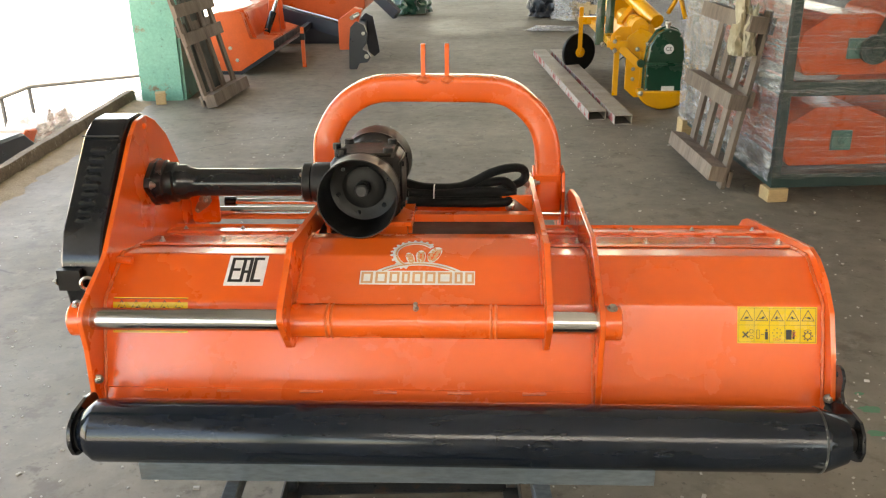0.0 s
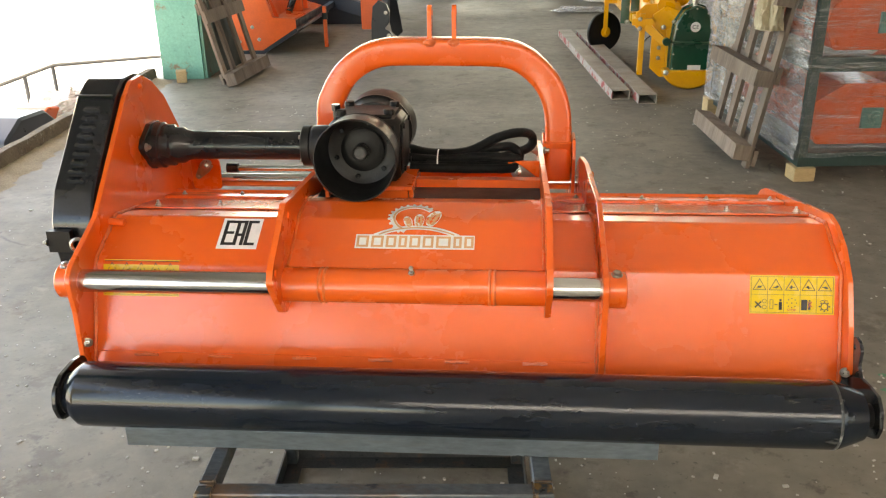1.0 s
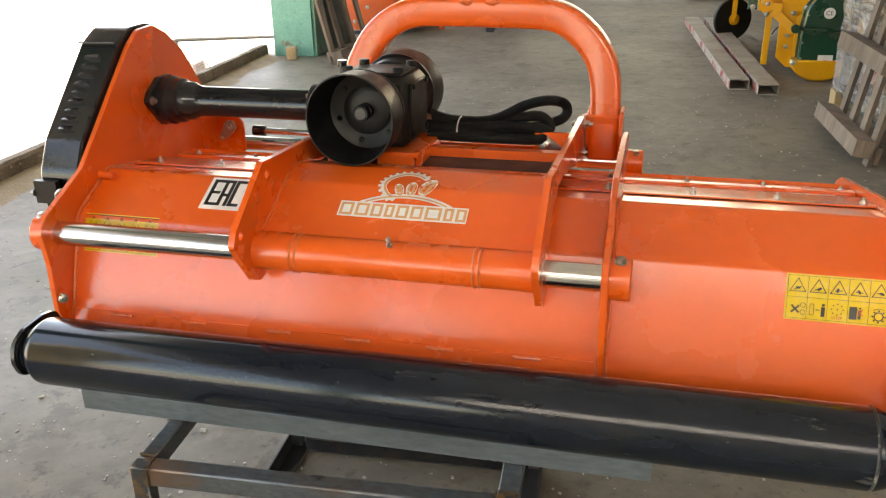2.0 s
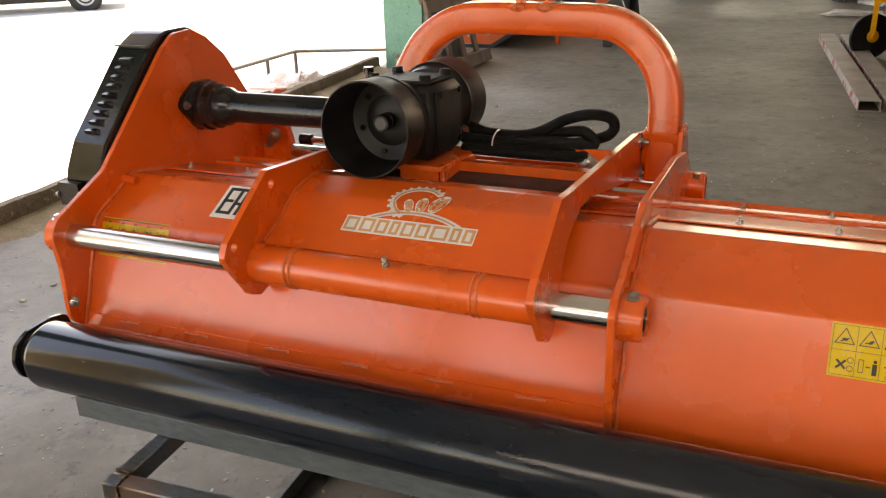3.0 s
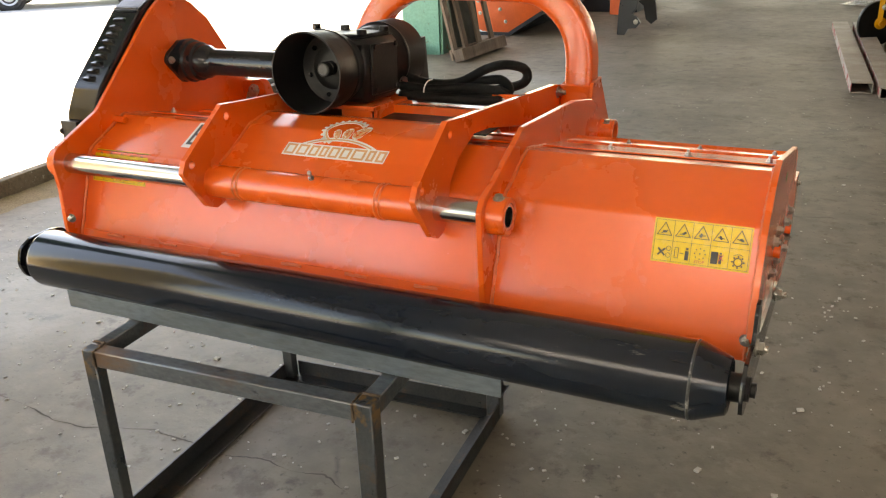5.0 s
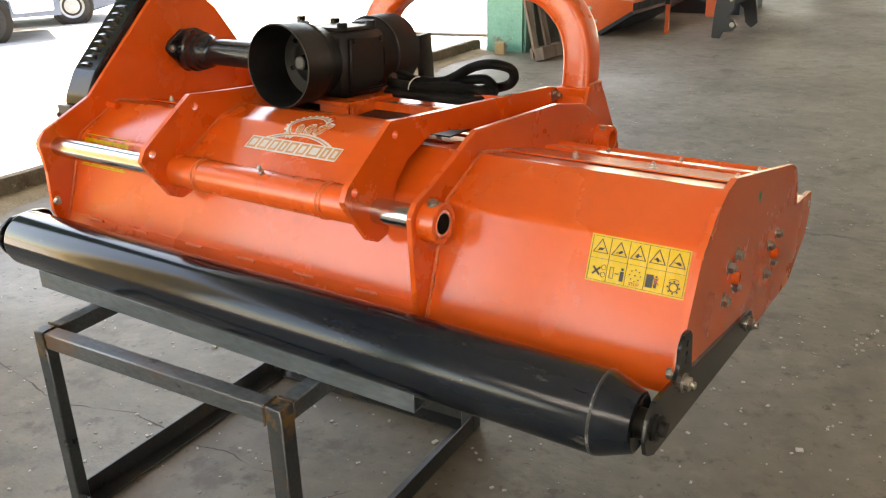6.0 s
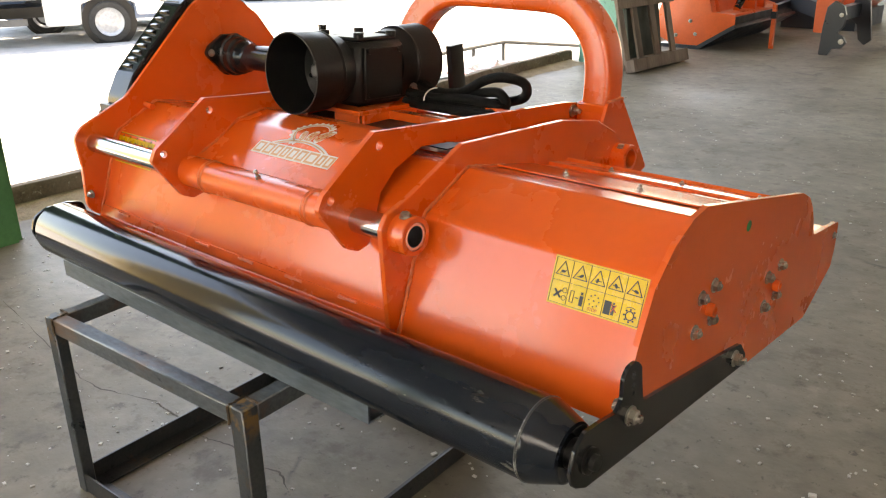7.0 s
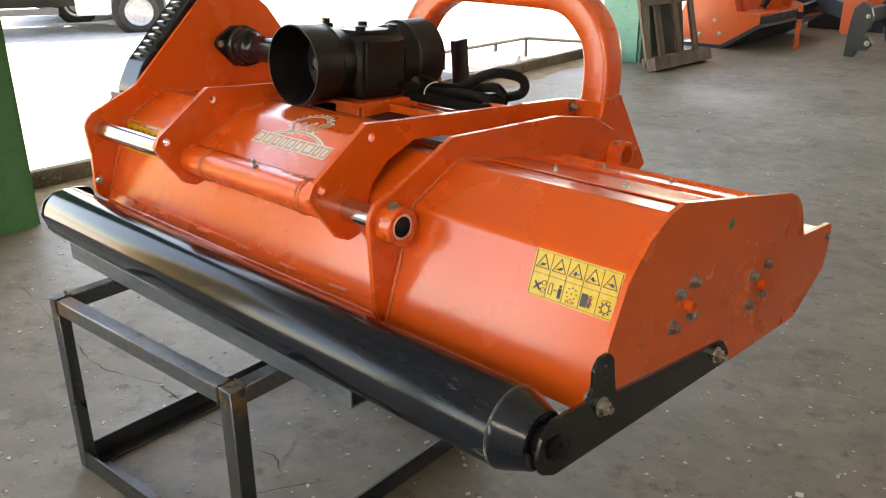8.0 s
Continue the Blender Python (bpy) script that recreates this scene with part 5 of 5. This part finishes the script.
# orange verge mower with a folding boom
def verge_mower():
    ob = thing("verge_mower", (-2.0, 9.2, 0), "red-orange verge mower with slate boom and black hitch", "mower")
    prof = [(-2.62, 0.10), (-2.66, 0.30), (-2.58, 0.50), (-2.42, 0.60), (-2.22, 0.62), (-2.16, 0.60), (-2.09, 0.35), (-1.86, 0.34), (-1.86, 0.22), (-2.10, 0.06), (-2.20, 0.03), (-2.50, 0.04)]
    part("end_plate", plate_front(fillet(prof, 0.02, 2), 8.60, 8.615), BG_ORANGE, ob, bevel=0.002)
    part("hood", plate_front(fillet([(x * 0.985 - 0.03, z * 0.98) for x, z in prof[:7]] + [(-1.88, 0.335), (-1.88, 0.30), (-2.3, 0.10)], 0.02, 2), 8.615, 10.1), BG_ORANGE, ob, bevel=0.004)
    part("top_box", plate_front([(-2.56, 0.50), (-2.42, 0.60), (-2.20, 0.62), (-2.13, 0.48)], 8.7, 9.3), BG_ORANGE, ob, bevel=0.01)
    part("skid", plate_front(fillet([(-2.62, 0.0), (-2.20, 0.0), (-1.84, 0.22), (-1.86, 0.25), (-2.21, 0.035), (-2.62, 0.035)], 0.01, 2), 8.59, 10.12), NAVY, ob)
    part("rubber_flap", plate_front(fillet([(-2.16, 0.045), (-1.872, 0.225), (-1.868, 0.315), (-1.884, 0.315), (-1.888, 0.235), (-2.16, 0.075)], 0.008, 2), 8.62, 10.08), BLACK_DULL, ob, "black rubber flap")
    part("cylinder_lug", plate_front(fillet([(-2.05, 0.335), (-1.99, 0.335), (-2.00, 0.40), (-2.04, 0.40)], 0.008, 2), 8.98, 9.02), BG_ORANGE, ob, bevel=0.002)
    part("hood_rib", plate_front([(-2.20, 0.61), (-2.13, 0.45), (-2.09, 0.35), (-2.05, 0.345), (-2.09, 0.46), (-2.16, 0.62)], 8.70, 8.712), BG_ORANGE, ob, bevel=0.001)
    part("bracket", plate_front([(-2.05, 0.34), (-1.92, 0.34), (-1.94, 0.70), (-2.02, 0.70)], 9.2, 9.24), BG_ORANGE, ob, bevel=0.003)
    part("bracket", plate_front([(-2.05, 0.34), (-1.92, 0.34), (-1.94, 0.70), (-2.02, 0.70)], 9.42, 9.46), BG_ORANGE, ob, bevel=0.003)
    part("cylinder", sweep([(-2.02, 9.0, 0.36), (-1.96, 9.1, 0.55)], ring(0.035, 12)), BLACK, ob, "black hydraulic cylinder")
    part("cylinder_rod", sweep([(-1.96, 9.1, 0.55), (-1.88, 9.22, 0.80)], ring(0.018, 10)), CHROME, ob)
    part("boom", beam((-1.96, 9.50, 0.50), (-1.22, 9.08, 0.36), 0.10, 0.135), NAVY, ob, "slate grey boom beam", bevel=0.006)
    part("hose", sweep(smooth_path([(-1.96, 9.50, 0.585), (-1.7, 9.35, 0.535), (-1.45, 9.21, 0.49), (-1.2, 9.07, 0.44)], 5), ring(0.010, 8), up=(0, 0, 1)), ZINC, ob)
    part("head", plate_front(fillet([(-1.27, 0.18), (-1.27, 0.48), (-1.10, 0.60), (-1.02, 0.58), (-1.08, 0.42), (-1.16, 0.18)], 0.01, 2), 8.98, 9.10), BG_ORANGE, ob, bevel=0.004)
    hitch = part("hitch_plate", plate_front(fillet([(-1.13, 0.42), (-1.07, 0.48), (-0.99, 0.44), (-0.96, 0.36), (-0.97, 0.26), (-1.02, 0.20), (-0.97, 0.18), (-0.93, 0.12), (-0.97, 0.07), (-1.05, 0.06), (-1.08, 0.0), (-1.16, 0.0), (-1.15, 0.25)], 0.012, 2), 8.86, 8.90), NAVY, ob, "slate grey hitch plate", bevel=0.003)
    part("hitch_plate", plate_front(fillet([(-1.13, 0.42), (-1.07, 0.48), (-0.99, 0.44), (-0.95, 0.2), (-0.93, 0.06), (-0.99, 0.01), (-1.05, 0.06), (-1.08, 0.20), (-1.15, 0.25)], 0.012, 2), 9.62, 9.66), NAVY, ob, "slate grey hitch plate", bevel=0.003)
    bolt((-0.975, 8.86, 0.13), (0, -1, 0), 0.018, hitch, stud=0.6)
    bolt((-1.00, 8.86, 0.36), (0, -1, 0), 0.014, hitch, stud=0.6)
    part("hitch_beam", box((-1.14, 8.905, 0.28), (-1.06, 9.62, 0.40)), NAVY, ob, bevel=0.004)
    part("hitch_pin", rod((-1.10, 8.80, 0.52), (-1.06, 8.95, 0.54), 0.022, 12), ZINC, ob)
    leg = part("parking_leg", box((-1.672, 9.0, 0.0), (-1.636, 9.036, 0.30)), BG_ORANGE, ob, "red-orange parking leg", bevel=0.003)
    part("leg_sleeve", box((-1.678, 8.994, 0.28), (-1.630, 9.042, 0.345)), BLACK_DULL, leg, bevel=0.003)
    part("leg_top", box((-1.672, 9.0, 0.345), (-1.636, 9.036, 0.41)), BG_ORANGE, leg, bevel=0.003)
    part("leg_arm", beam((-1.654, 9.036, 0.38), (-1.60, 9.34, 0.42), 0.05, 0.05), NAVY, ob)
    for x, z in ((-2.52, 0.22), (-2.44, 0.12), (-2.30, 0.26), (-2.24, 0.14), (-2.54, 0.34)):
        bolt((x, 8.60, z), (0, -1, 0), 0.014, ob, stud=0.5)
    return ob


verge = verge_mower()
mower2 = thing("stored_mower", (-1.7, 11.0, 0), "red-orange mower with black fittings stored behind another", "mower")
part("hood", plate_front(fillet([(-2.25, 0.20), (-2.25, 0.55), (-2.0, 0.80), (-1.45, 0.82), (-1.22, 0.60), (-1.22, 0.42), (-1.5, 0.18)], 0.04, 3), 10.7, 11.7), BG_ORANGE, mower2, bevel=0.01)
part("skid", box((-2.2, 10.7, 0.0), (-1.4, 11.7, 0.2)), NAVY, mower2, bevel=0.01)
part("side_box", plate_front(fillet([(-2.55, 0.05), (-2.55, 0.75), (-2.28, 0.80), (-2.26, 0.05)], 0.03, 2), 10.4, 11.2), NAVY, mower2, bevel=0.008)
part("frame_arm", beam((-1.25, 10.8, 0.72), (-0.82, 10.6, 0.35), 0.08, 0.12), NAVY, mower2, bevel=0.004)
part("boss", lathe((-1.48, 10.70, 0.62), (0, -1, 0), [(0, 0.07), (0.05, 0.07), (0.05, 0.035), (0.02, 0.035)], 20, caps=False), BG_ORANGE, mower2)
solid("net_roll", heap((-0.95, 13.9, 0.06), (0.30, 0.34, 0.30), seed=4.0), GREEN, "dark green bundle of net on the floor", "net bundle")


# stacked steel crates with mowers, wrapped in film
TEAL = mat("teal_casting", (0.10, 0.24, 0.20), (0.07, 0.17, 0.14), rough=0.4, scale=20, bump=0.2)


def crate(at, turn, size, levels, label):
    ob = thing("steel_crate", (0, 0, 0), label, "crate", "wrapped crates")
    w, d, h = size
    t = 0.045
    for x in (0, w - t):
        for y in (0, d - t):
            part("post", box((x, y, 0), (x + t, y + t, h)), FRAME_GREEN, ob, bevel=0.003)
    for z in levels:
        for y in (0.001, d - t + 0.001):
            part("rail", box((t, y, z), (w - t, y + t - 0.002, z + 0.075)), FRAME_GREEN, ob, bevel=0.003)
        for x in (0.001, w - t + 0.001):
            part("rail", box((x, t, z), (x + t - 0.002, d - t, z + 0.075)), FRAME_GREEN, ob, bevel=0.003)
    ob.matrix_basis = pose(*at, 0, 0, turn)
    return ob


def packed_mower(at, turn, s, label, deep=1.25):
    ob = thing("packed_mower", (0, 0, 0), label, "mower", "packed mowers")
    side = [(0.10, 0.02), (0.02, 0.20), (0.06, 0.36), (0.28, 0.50), (0.62, 0.50), (0.86, 0.40), (1.02, 0.22), (0.96, 0.02)]
    part("end_plate", plate_front(fillet([(x * s, z * s) for x, z in side], 0.03, 3), 0.04, 0.055), BG_ORANGE, ob, bevel=0.003)
    part("hood", plate_front(fillet([(x * s * 0.98 + 0.01, z * s * 0.97) for x, z in side], 0.03, 3), 0.055, deep), BG_ORANGE, ob, bevel=0.004)
    bearing = part("bearing", box((0.43 * s, 0.022, 0.15 * s), (0.59 * s, 0.040, 0.31 * s)), TEAL, ob, "green square flange bearing", bevel=0.01)
    part("bearing_ring", lathe((0.53 * s, 0.022, 0.235 * s), (0, -1, 0), [(0, 0.055 * s), (0.015, 0.05 * s), (0.015, 0.03 * s), (0.03, 0.025 * s)], 20), TEAL, bearing)
    ob.matrix_basis = pose(*at, 0, 0, turn)
    return ob


crate((1.785, 4.625, 0.075), 5, (1.95, 1.56, 1.75), (0.0, 0.50, 1.10, 1.67), "dark green steel crate stacked with film-wrapped orange mowers")
packed_mower((1.835, 4.70, 0.151), 5, 0.68, "red-orange mower packed in a steel crate")
packed_mower((1.855, 4.70, 0.651), 5, 0.66, "red-orange mower packed in a steel crate")
packed_mower((1.855, 4.70, 1.251), 5, 0.66, "red-orange mower packed in a steel crate")
packed_mower((2.66, 4.78, 0.151), 5, 0.72, "red-orange mower packed in a steel crate")
packed_mower((2.66, 4.78, 0.651), 5, 0.72, "red-orange mower packed in a steel crate")
pulley = thing("belt_pulley", (2.30, 4.74, 0.9), "dark green belt pulley on a packed mower", "pulley")
part("disc", lathe((2.26, 4.738, 0.80), (0, -1, 0), [(0, 0.075), (0.03, 0.075), (0.03, 0.055), (0.02, 0.05), (0.02, 0.02), (0.03, 0.018)], 24), FRAME_GREEN, pulley)
part("arm", beam((2.26, 4.735, 0.80), (2.38, 4.75, 1.10), 0.05, 0.03), FRAME_GREEN, pulley)
bm = film_shell((-0.02, -0.02, 0.03), (1.97, 1.58, 1.70), 0.045, 0.018)
bmesh.ops.transform(bm, matrix=pose(1.785, 4.625, 0.10, 0, 0, 5), verts=bm.verts)
solid("stretch_film_wrap", bm, FILM, "clear crinkled stretch film round a crate", "plastic film", group="film wraps")

bm = bmesh.new()
rows_f = [[bm.verts.new((-0.034 + 0.016 * noise.noise((i * 0.45, j * 0.6, 2)) + 0.008 * noise.noise((i * 1.7, j * 1.3, 5)), -0.03 + 1.62 * i / 36, 0.02 + 1.66 * j / 36)) for j in range(37)] for i in range(37)]
for a, b in zip(rows_f, rows_f[1:]):
    for j in range(36):
        bm.faces.new((a[j], b[j], b[j + 1], a[j + 1]))
bmesh.ops.transform(bm, matrix=pose(1.785, 4.625, 0.10, 0, 0, 5), verts=bm.verts)
solid("stretch_film_wrap", bm, FILM_THICK, "cloudy layered stretch film on a crate's side", "plastic film", group="film wraps")
solid("rag", heap((1.635, 4.93, 0.78), (0.055, 0.09, 0.25), amp=0.85, seed=4.0), CLOTH, "crumpled beige rag hung on a pallet's top", "rag")

# far clutter
solid("film_scrap", heap((1.15, 11.7, 0.02), (0.30, 0.14, 0.05), amp=0.6, seed=2.0), FILM_THICK, "flat scrap of clear film on the floor", "plastic film", group="film scraps")
solid("wrapped_load", heap((1.62, 12.9, 0.1), (0.42, 0.35, 0.60), amp=0.4, seed=6.0), FILM_THICK, "goods wrapped in crumpled clear film", "wrapped goods", group="wrapped goods")
solid("wrapped_load", heap((2.2, 11.0, 0.1), (0.5, 0.5, 0.9), amp=0.35, seed=7.0), FILM_THICK, "goods wrapped in crumpled clear film", "wrapped goods", group="wrapped goods")
pallet((1.45, 12.75, 0), 4, -60, 0.8, 0.30, "small raw wooden pallet standing by wrapped goods", (0.1, 0.5, 0.9), ((0.02, 0.05, 0.06), (0.2, 0.02, 0.06)), "leaning pallets", 0.08, WOOD_NEW)
solid("blue_tarp", heap((1.08, 13.4, 0.05), (0.22, 0.25, 0.28), amp=0.5, seed=3.0), NAVY, "dark blue tarpaulin bundle on the floor", "tarpaulin")

# ---- outside the open side ----
RAIL = mat("rail_paint", (0.06, 0.065, 0.07), (0.10, 0.10, 0.10), rough=0.6, scale=6)
rail = thing("handrail", (-4.1, 7.5, -0.55), "thin dark steel handrail beside the ramp", "handrail")
part("top_rail", sweep([(-4.1, 6.7, 0.0), (-4.1, 8.0, 0.0), (-4.15, 10.8, -0.40), (-4.2, 12.6, -0.50)], ring(0.021, 8), up=(0, 0, 1)), RAIL, rail)
for y, z in ((6.72, 0), (7.5, 0), (8.0, 0)):
    part("post", rod((-4.1, y, -0.55), (-4.1, y, z), 0.019, 8), RAIL, rail)
PINK_FILM = film_mat("pink_film", (0.80, 1.0), (0.62, 0.30, 0.27))
solid("crumpled_film", heap((-3.58, 7.05, -0.50), (0.30, 0.55, 0.46), amp=0.34, seed=12.0), PINK_FILM, "heap of crumpled pinkish plastic film outside", "plastic film")
out_m = thing("parked_mower", (-3.45, 5.6, -0.55), "orange and dark mower parked outside below the kerb", "mower")
part("belt_guard", plate(fillet([(5.85, -0.45), (5.85, -0.16), (6.1, -0.04), (6.45, -0.06), (6.68, -0.24), (6.68, -0.45)], 0.06, 3), -3.62, -3.36), NAVY, out_m, bevel=0.02)
part("hood", plate(fillet([(6.4, -0.52), (6.4, -0.16), (6.62, -0.08), (6.82, -0.12), (6.9, -0.52)], 0.05, 3), -3.70, -3.43), BG_ORANGE, out_m, bevel=0.01)
part("skid", box((-3.68, 5.9, -0.55), (-3.44, 6.85, -0.45)), NAVY, out_m, bevel=0.01)


def wheel(parent, x, y, r=0.31, w=0.18):
    tyre = part("wheel", lathe((x, y, r), (0, -1, 0), [(0, r * 0.66), (0.01, r * 0.94), (0.03, r * 0.98), (w - 0.03, r * 0.98), (w - 0.01, r * 0.93), (w, r * 0.72), (w - 0.02, r * 0.68)], 32, caps=False), TYRE, parent)
    part("rim", lathe((x, y, r), (0, -1, 0), [(0.02, r * 0.66), (w - 0.02, r * 0.69), (w - 0.008, r * 0.66), (w - 0.04, r * 0.52), (w - 0.025, r * 0.28), (w - 0.015, r * 0.2), (w - 0.015, 0.001)], 28, caps=False), RIM, tyre, "silver steel rim")


def car(at, turn, paint, label):
    ob = thing("car", (0, 0, 0), label, "car", "cars in the yard")
    body = [(-3.35, 0.30), (-3.45, 0.55), (-3.40, 0.85), (-2.9, 0.95), (-2.5, 1.42), (-1.1, 1.45), (-0.35, 0.98), (0.55, 0.86), (0.78, 0.62), (0.78, 0.30), (0.36, 0.20), (-0.36, 0.20), (-2.2, 0.20), (-2.9, 0.20)]
    bm = plate_front(fillet(body, 0.08, 3), -0.80, 0.80)
    part("body", bm, paint, ob, bevel=0.03)
    part("side_window", plate_front([(-2.45, 0.98), (-2.3, 1.36), (-1.15, 1.38), (-0.6, 1.0)], -0.806, -0.801), GLASS_DARK, ob)
    for x in (0, -2.55):
        part("wheel_arch", lathe((x, -0.803, 0.31), (0, -1, 0), [(0, 0.37), (0.003, 0.37)], 24), BLACK_DULL, ob)
        wheel(ob, x, -0.66)
        wheel(ob, x, 0.80)
    part("bumper", box((0.60, -0.78, 0.30), (0.84, 0.78, 0.46)), BLACK_DULL, ob, bevel=0.03)
    part("sill", box((-2.15, -0.815, 0.22), (-0.4, -0.801, 0.34)), BLACK_DULL, ob, bevel=0.005)
    part("headlight", box((0.50, -0.78, 0.66), (0.74, -0.50, 0.80)), GLASS_DARK, ob, bevel=0.03)
    ob.matrix_basis = pose(*at, 0, 0, turn)
    return ob


car((-13.64, 10.40, -0.55), 62, CAR_BLUE, "pale blue car parked in the sunny yard")
car((-14.6, 16.0, -0.55), 40, CAR_WHITE, "white car parked in the sunny yard")

truck = thing("light_truck", (0, 0, 0), "white light truck with a flat bed in the yard", "truck")
part("cab", plate_front(fillet([(-0.95, 0.30), (-0.95, 1.95), (0.25, 1.98), (0.75, 1.10), (1.05, 0.95), (1.05, 0.42), (0.42, 0.40), (0.40, 0.62), (0.0, 0.76), (-0.40, 0.62), (-0.42, 0.30)], 0.06, 3), -0.85, 0.85), CAR_WHITE, truck, bevel=0.03)
part("cab_window", plate_front([(-0.75, 1.10), (-0.75, 1.75), (0.15, 1.78), (0.50, 1.10)], -0.858, -0.852), GLASS_DARK, truck)
part("fender", box((0.40, -0.84, 0.36), (1.12, 0.84, 0.62)), CAR_BLUE, truck, "grey-blue plastic bumper", bevel=0.05)
part("arch_lining", lathe((0, -0.60, 0.34), (0, -1, 0), [(0, 0.42), (0.20, 0.42)], 28), BLACK_DULL, truck)
part("chassis", box((-3.6, -0.45, 0.42), (-0.95, 0.45, 0.58)), BLACK_DULL, truck, bevel=0.01)
part("bed", box((-3.8, -0.95, 0.72), (-1.02, 0.95, 0.80)), RAIL, truck, bevel=0.01)
part("side_board", box((-3.8, -0.97, 0.80), (-1.02, -0.94, 1.20)), CAR_WHITE, truck, bevel=0.01)
part("side_guard", box((-3.0, -0.90, 0.34), (-1.2, -0.86, 0.44)), RAIL, truck, bevel=0.01)
part("reflector", box((-2.35, -0.955, 0.60), (-2.20, -0.94, 0.68)), RED_INK, truck)
for x in (0, -2.9):
    wheel(truck, x, -0.67, 0.33, 0.20)
    wheel(truck, x, 0.84, 0.33, 0.20)
truck.matrix_basis = pose(-12.61, 8.165, -0.55, 0, 0, 62)

# ---- sand swept against the kerb ----
SAND = mat("dry_sand", (0.27, 0.215, 0.145), (0.17, 0.135, 0.09), rough=0.95, scale=9, bump=0.8, bscale=70, fine=0.4)
for v0, v1 in ((-2.55, 2.60), (3.2, 8.1)):
    bm, n_v, n_u = bmesh.new(), int((v1 - v0) / 0.035), 14
    rows_s = []
    for i in range(n_v + 1):
        v = v0 + (v1 - v0) * i / n_v
        wide = 0.20 + 0.16 * noise.noise((v * 1.3, 2, 0)) + 0.06 * noise.noise((v * 6, 5, 0))
        rows_s.append([bm.verts.new((0.004 + 0.42 * j / n_u, v, -0.012 + 0.042 * max(0, 1 - 0.42 * j / n_u / wide) ** 0.8 + 0.007 * noise.noise((v * 14, j * 1.1, 1)) + 0.005 * noise.noise((v * 31, j * 2.3, 7)))) for j in range(n_u + 1)])
    for a, b in zip(rows_s, rows_s[1:]):
        for j in range(n_u):
            bm.faces.new((a[j], a[j + 1], b[j + 1], b[j]))
    bmesh.ops.transform(bm, matrix=HALL, verts=bm.verts)
    solid("sand_drift", bm, SAND, "dry sandy dirt swept against the kerb", "dirt", "structure", "dirt along the kerb")

# ---- crumbs on the floor ----
CRUMB = mat("pale_crumbs", (0.55, 0.52, 0.47), (0.25, 0.22, 0.18), rough=0.9, scale=20)
bm = bmesh.new()
for i in range(2400):
    x, y = random.uniform(-2.3, 2.6), random.choice((random.uniform(0.6, 6.5), random.uniform(0.9, 3.2)))
    r = random.uniform(0.001, 0.0035) * (1.9 if random.random() < 0.06 else 1)
    a = random.uniform(0, 6.28)
    box((-r * 1.5, -r, 0), (r * 1.5, r, r * 0.9), bm, pose(x, y, 0, 0, 0, math.degrees(a)))
solid("floor_crumbs", bm, CRUMB, "scattered pale concrete crumbs and grit on the floor", "debris", kind="stuff")

# ---- old paint on the floor ----
FLOOR_GREEN = mat("faded_floor_paint", (0.06, 0.20, 0.11), (0.10, 0.20, 0.13), rough=0.8, scale=30, fine=0.3)
for px, py, size, seed in ((1.460, 2.517, 0.035, 1.0), (1.424, 2.380, 0.028, 2.0), (1.463, 2.613, 0.016, 3.0)):
    bm = bmesh.new()
    rim = [bm.verts.new((px + size * (1 + 0.6 * noise.noise((math.cos(a) * 2, math.sin(a) * 2, seed))) * math.cos(a), py + 0.6 * size * (1 + 0.6 * noise.noise((math.cos(a) * 2, math.sin(a) * 2, seed + 3))) * math.sin(a), 0.0009)) for a in [i * math.tau / 22 for i in range(22)]]
    bm.faces.new(rim)
    solid("paint_splash", bm, FLOOR_GREEN, "faded green paint splash on the concrete floor", "paint splash", "structure", "paint splashes on the floor")

# ---- cracks in the floor ----
CRACK = mat("dirt_in_crack", (0.045, 0.037, 0.029), (0.10, 0.082, 0.064), rough=0.95, scale=25)
for pts in ([(-1.55, 1.72), (-0.95, 1.648), (-0.772, 1.624), (-0.64, 1.645), (-0.511, 1.69), (-0.419, 1.686), (-0.346, 1.686), (-0.27, 1.665)], [(-0.263, 1.673), (-0.16, 1.697), (-0.039, 1.689), (0.016, 1.705), (0.09, 1.678)], [(0.085, 1.56), (0.109, 1.59), (0.146, 1.657), (0.2, 1.743)]):
    line = smooth_path([(x, y, 0) for x, y in pts], 9)
    bm, rows = bmesh.new(), []
    for i, p in enumerate(line):
        d = (line[min(i + 1, len(line) - 1)] - line[max(i - 1, 0)]).normalized()
        s = Vector((-d.y, d.x, 0))
        w = 0.0026 * max(0.12, noise.noise(p * 9) * 1.4 + 0.55) * min(1, 0.25 + i / 6, 0.25 + (len(line) - 1 - i) / 6)
        c = p + s * (noise.noise(p * 23) * 0.007 + noise.noise(p * 80) * 0.004)
        rows.append([bm.verts.new(c + s * w + Vector((0, 0, 0.0006))), bm.verts.new(c - s * w + Vector((0, 0, 0.0006)))])
    for a, b in zip(rows, rows[1:]):
        bm.faces.new((a[0], a[1], b[1], b[0]))
    solid("floor_crack", bm, CRACK, "thin dirty crack wandering across the concrete floor", "crack", "structure", "cracks in the floor")
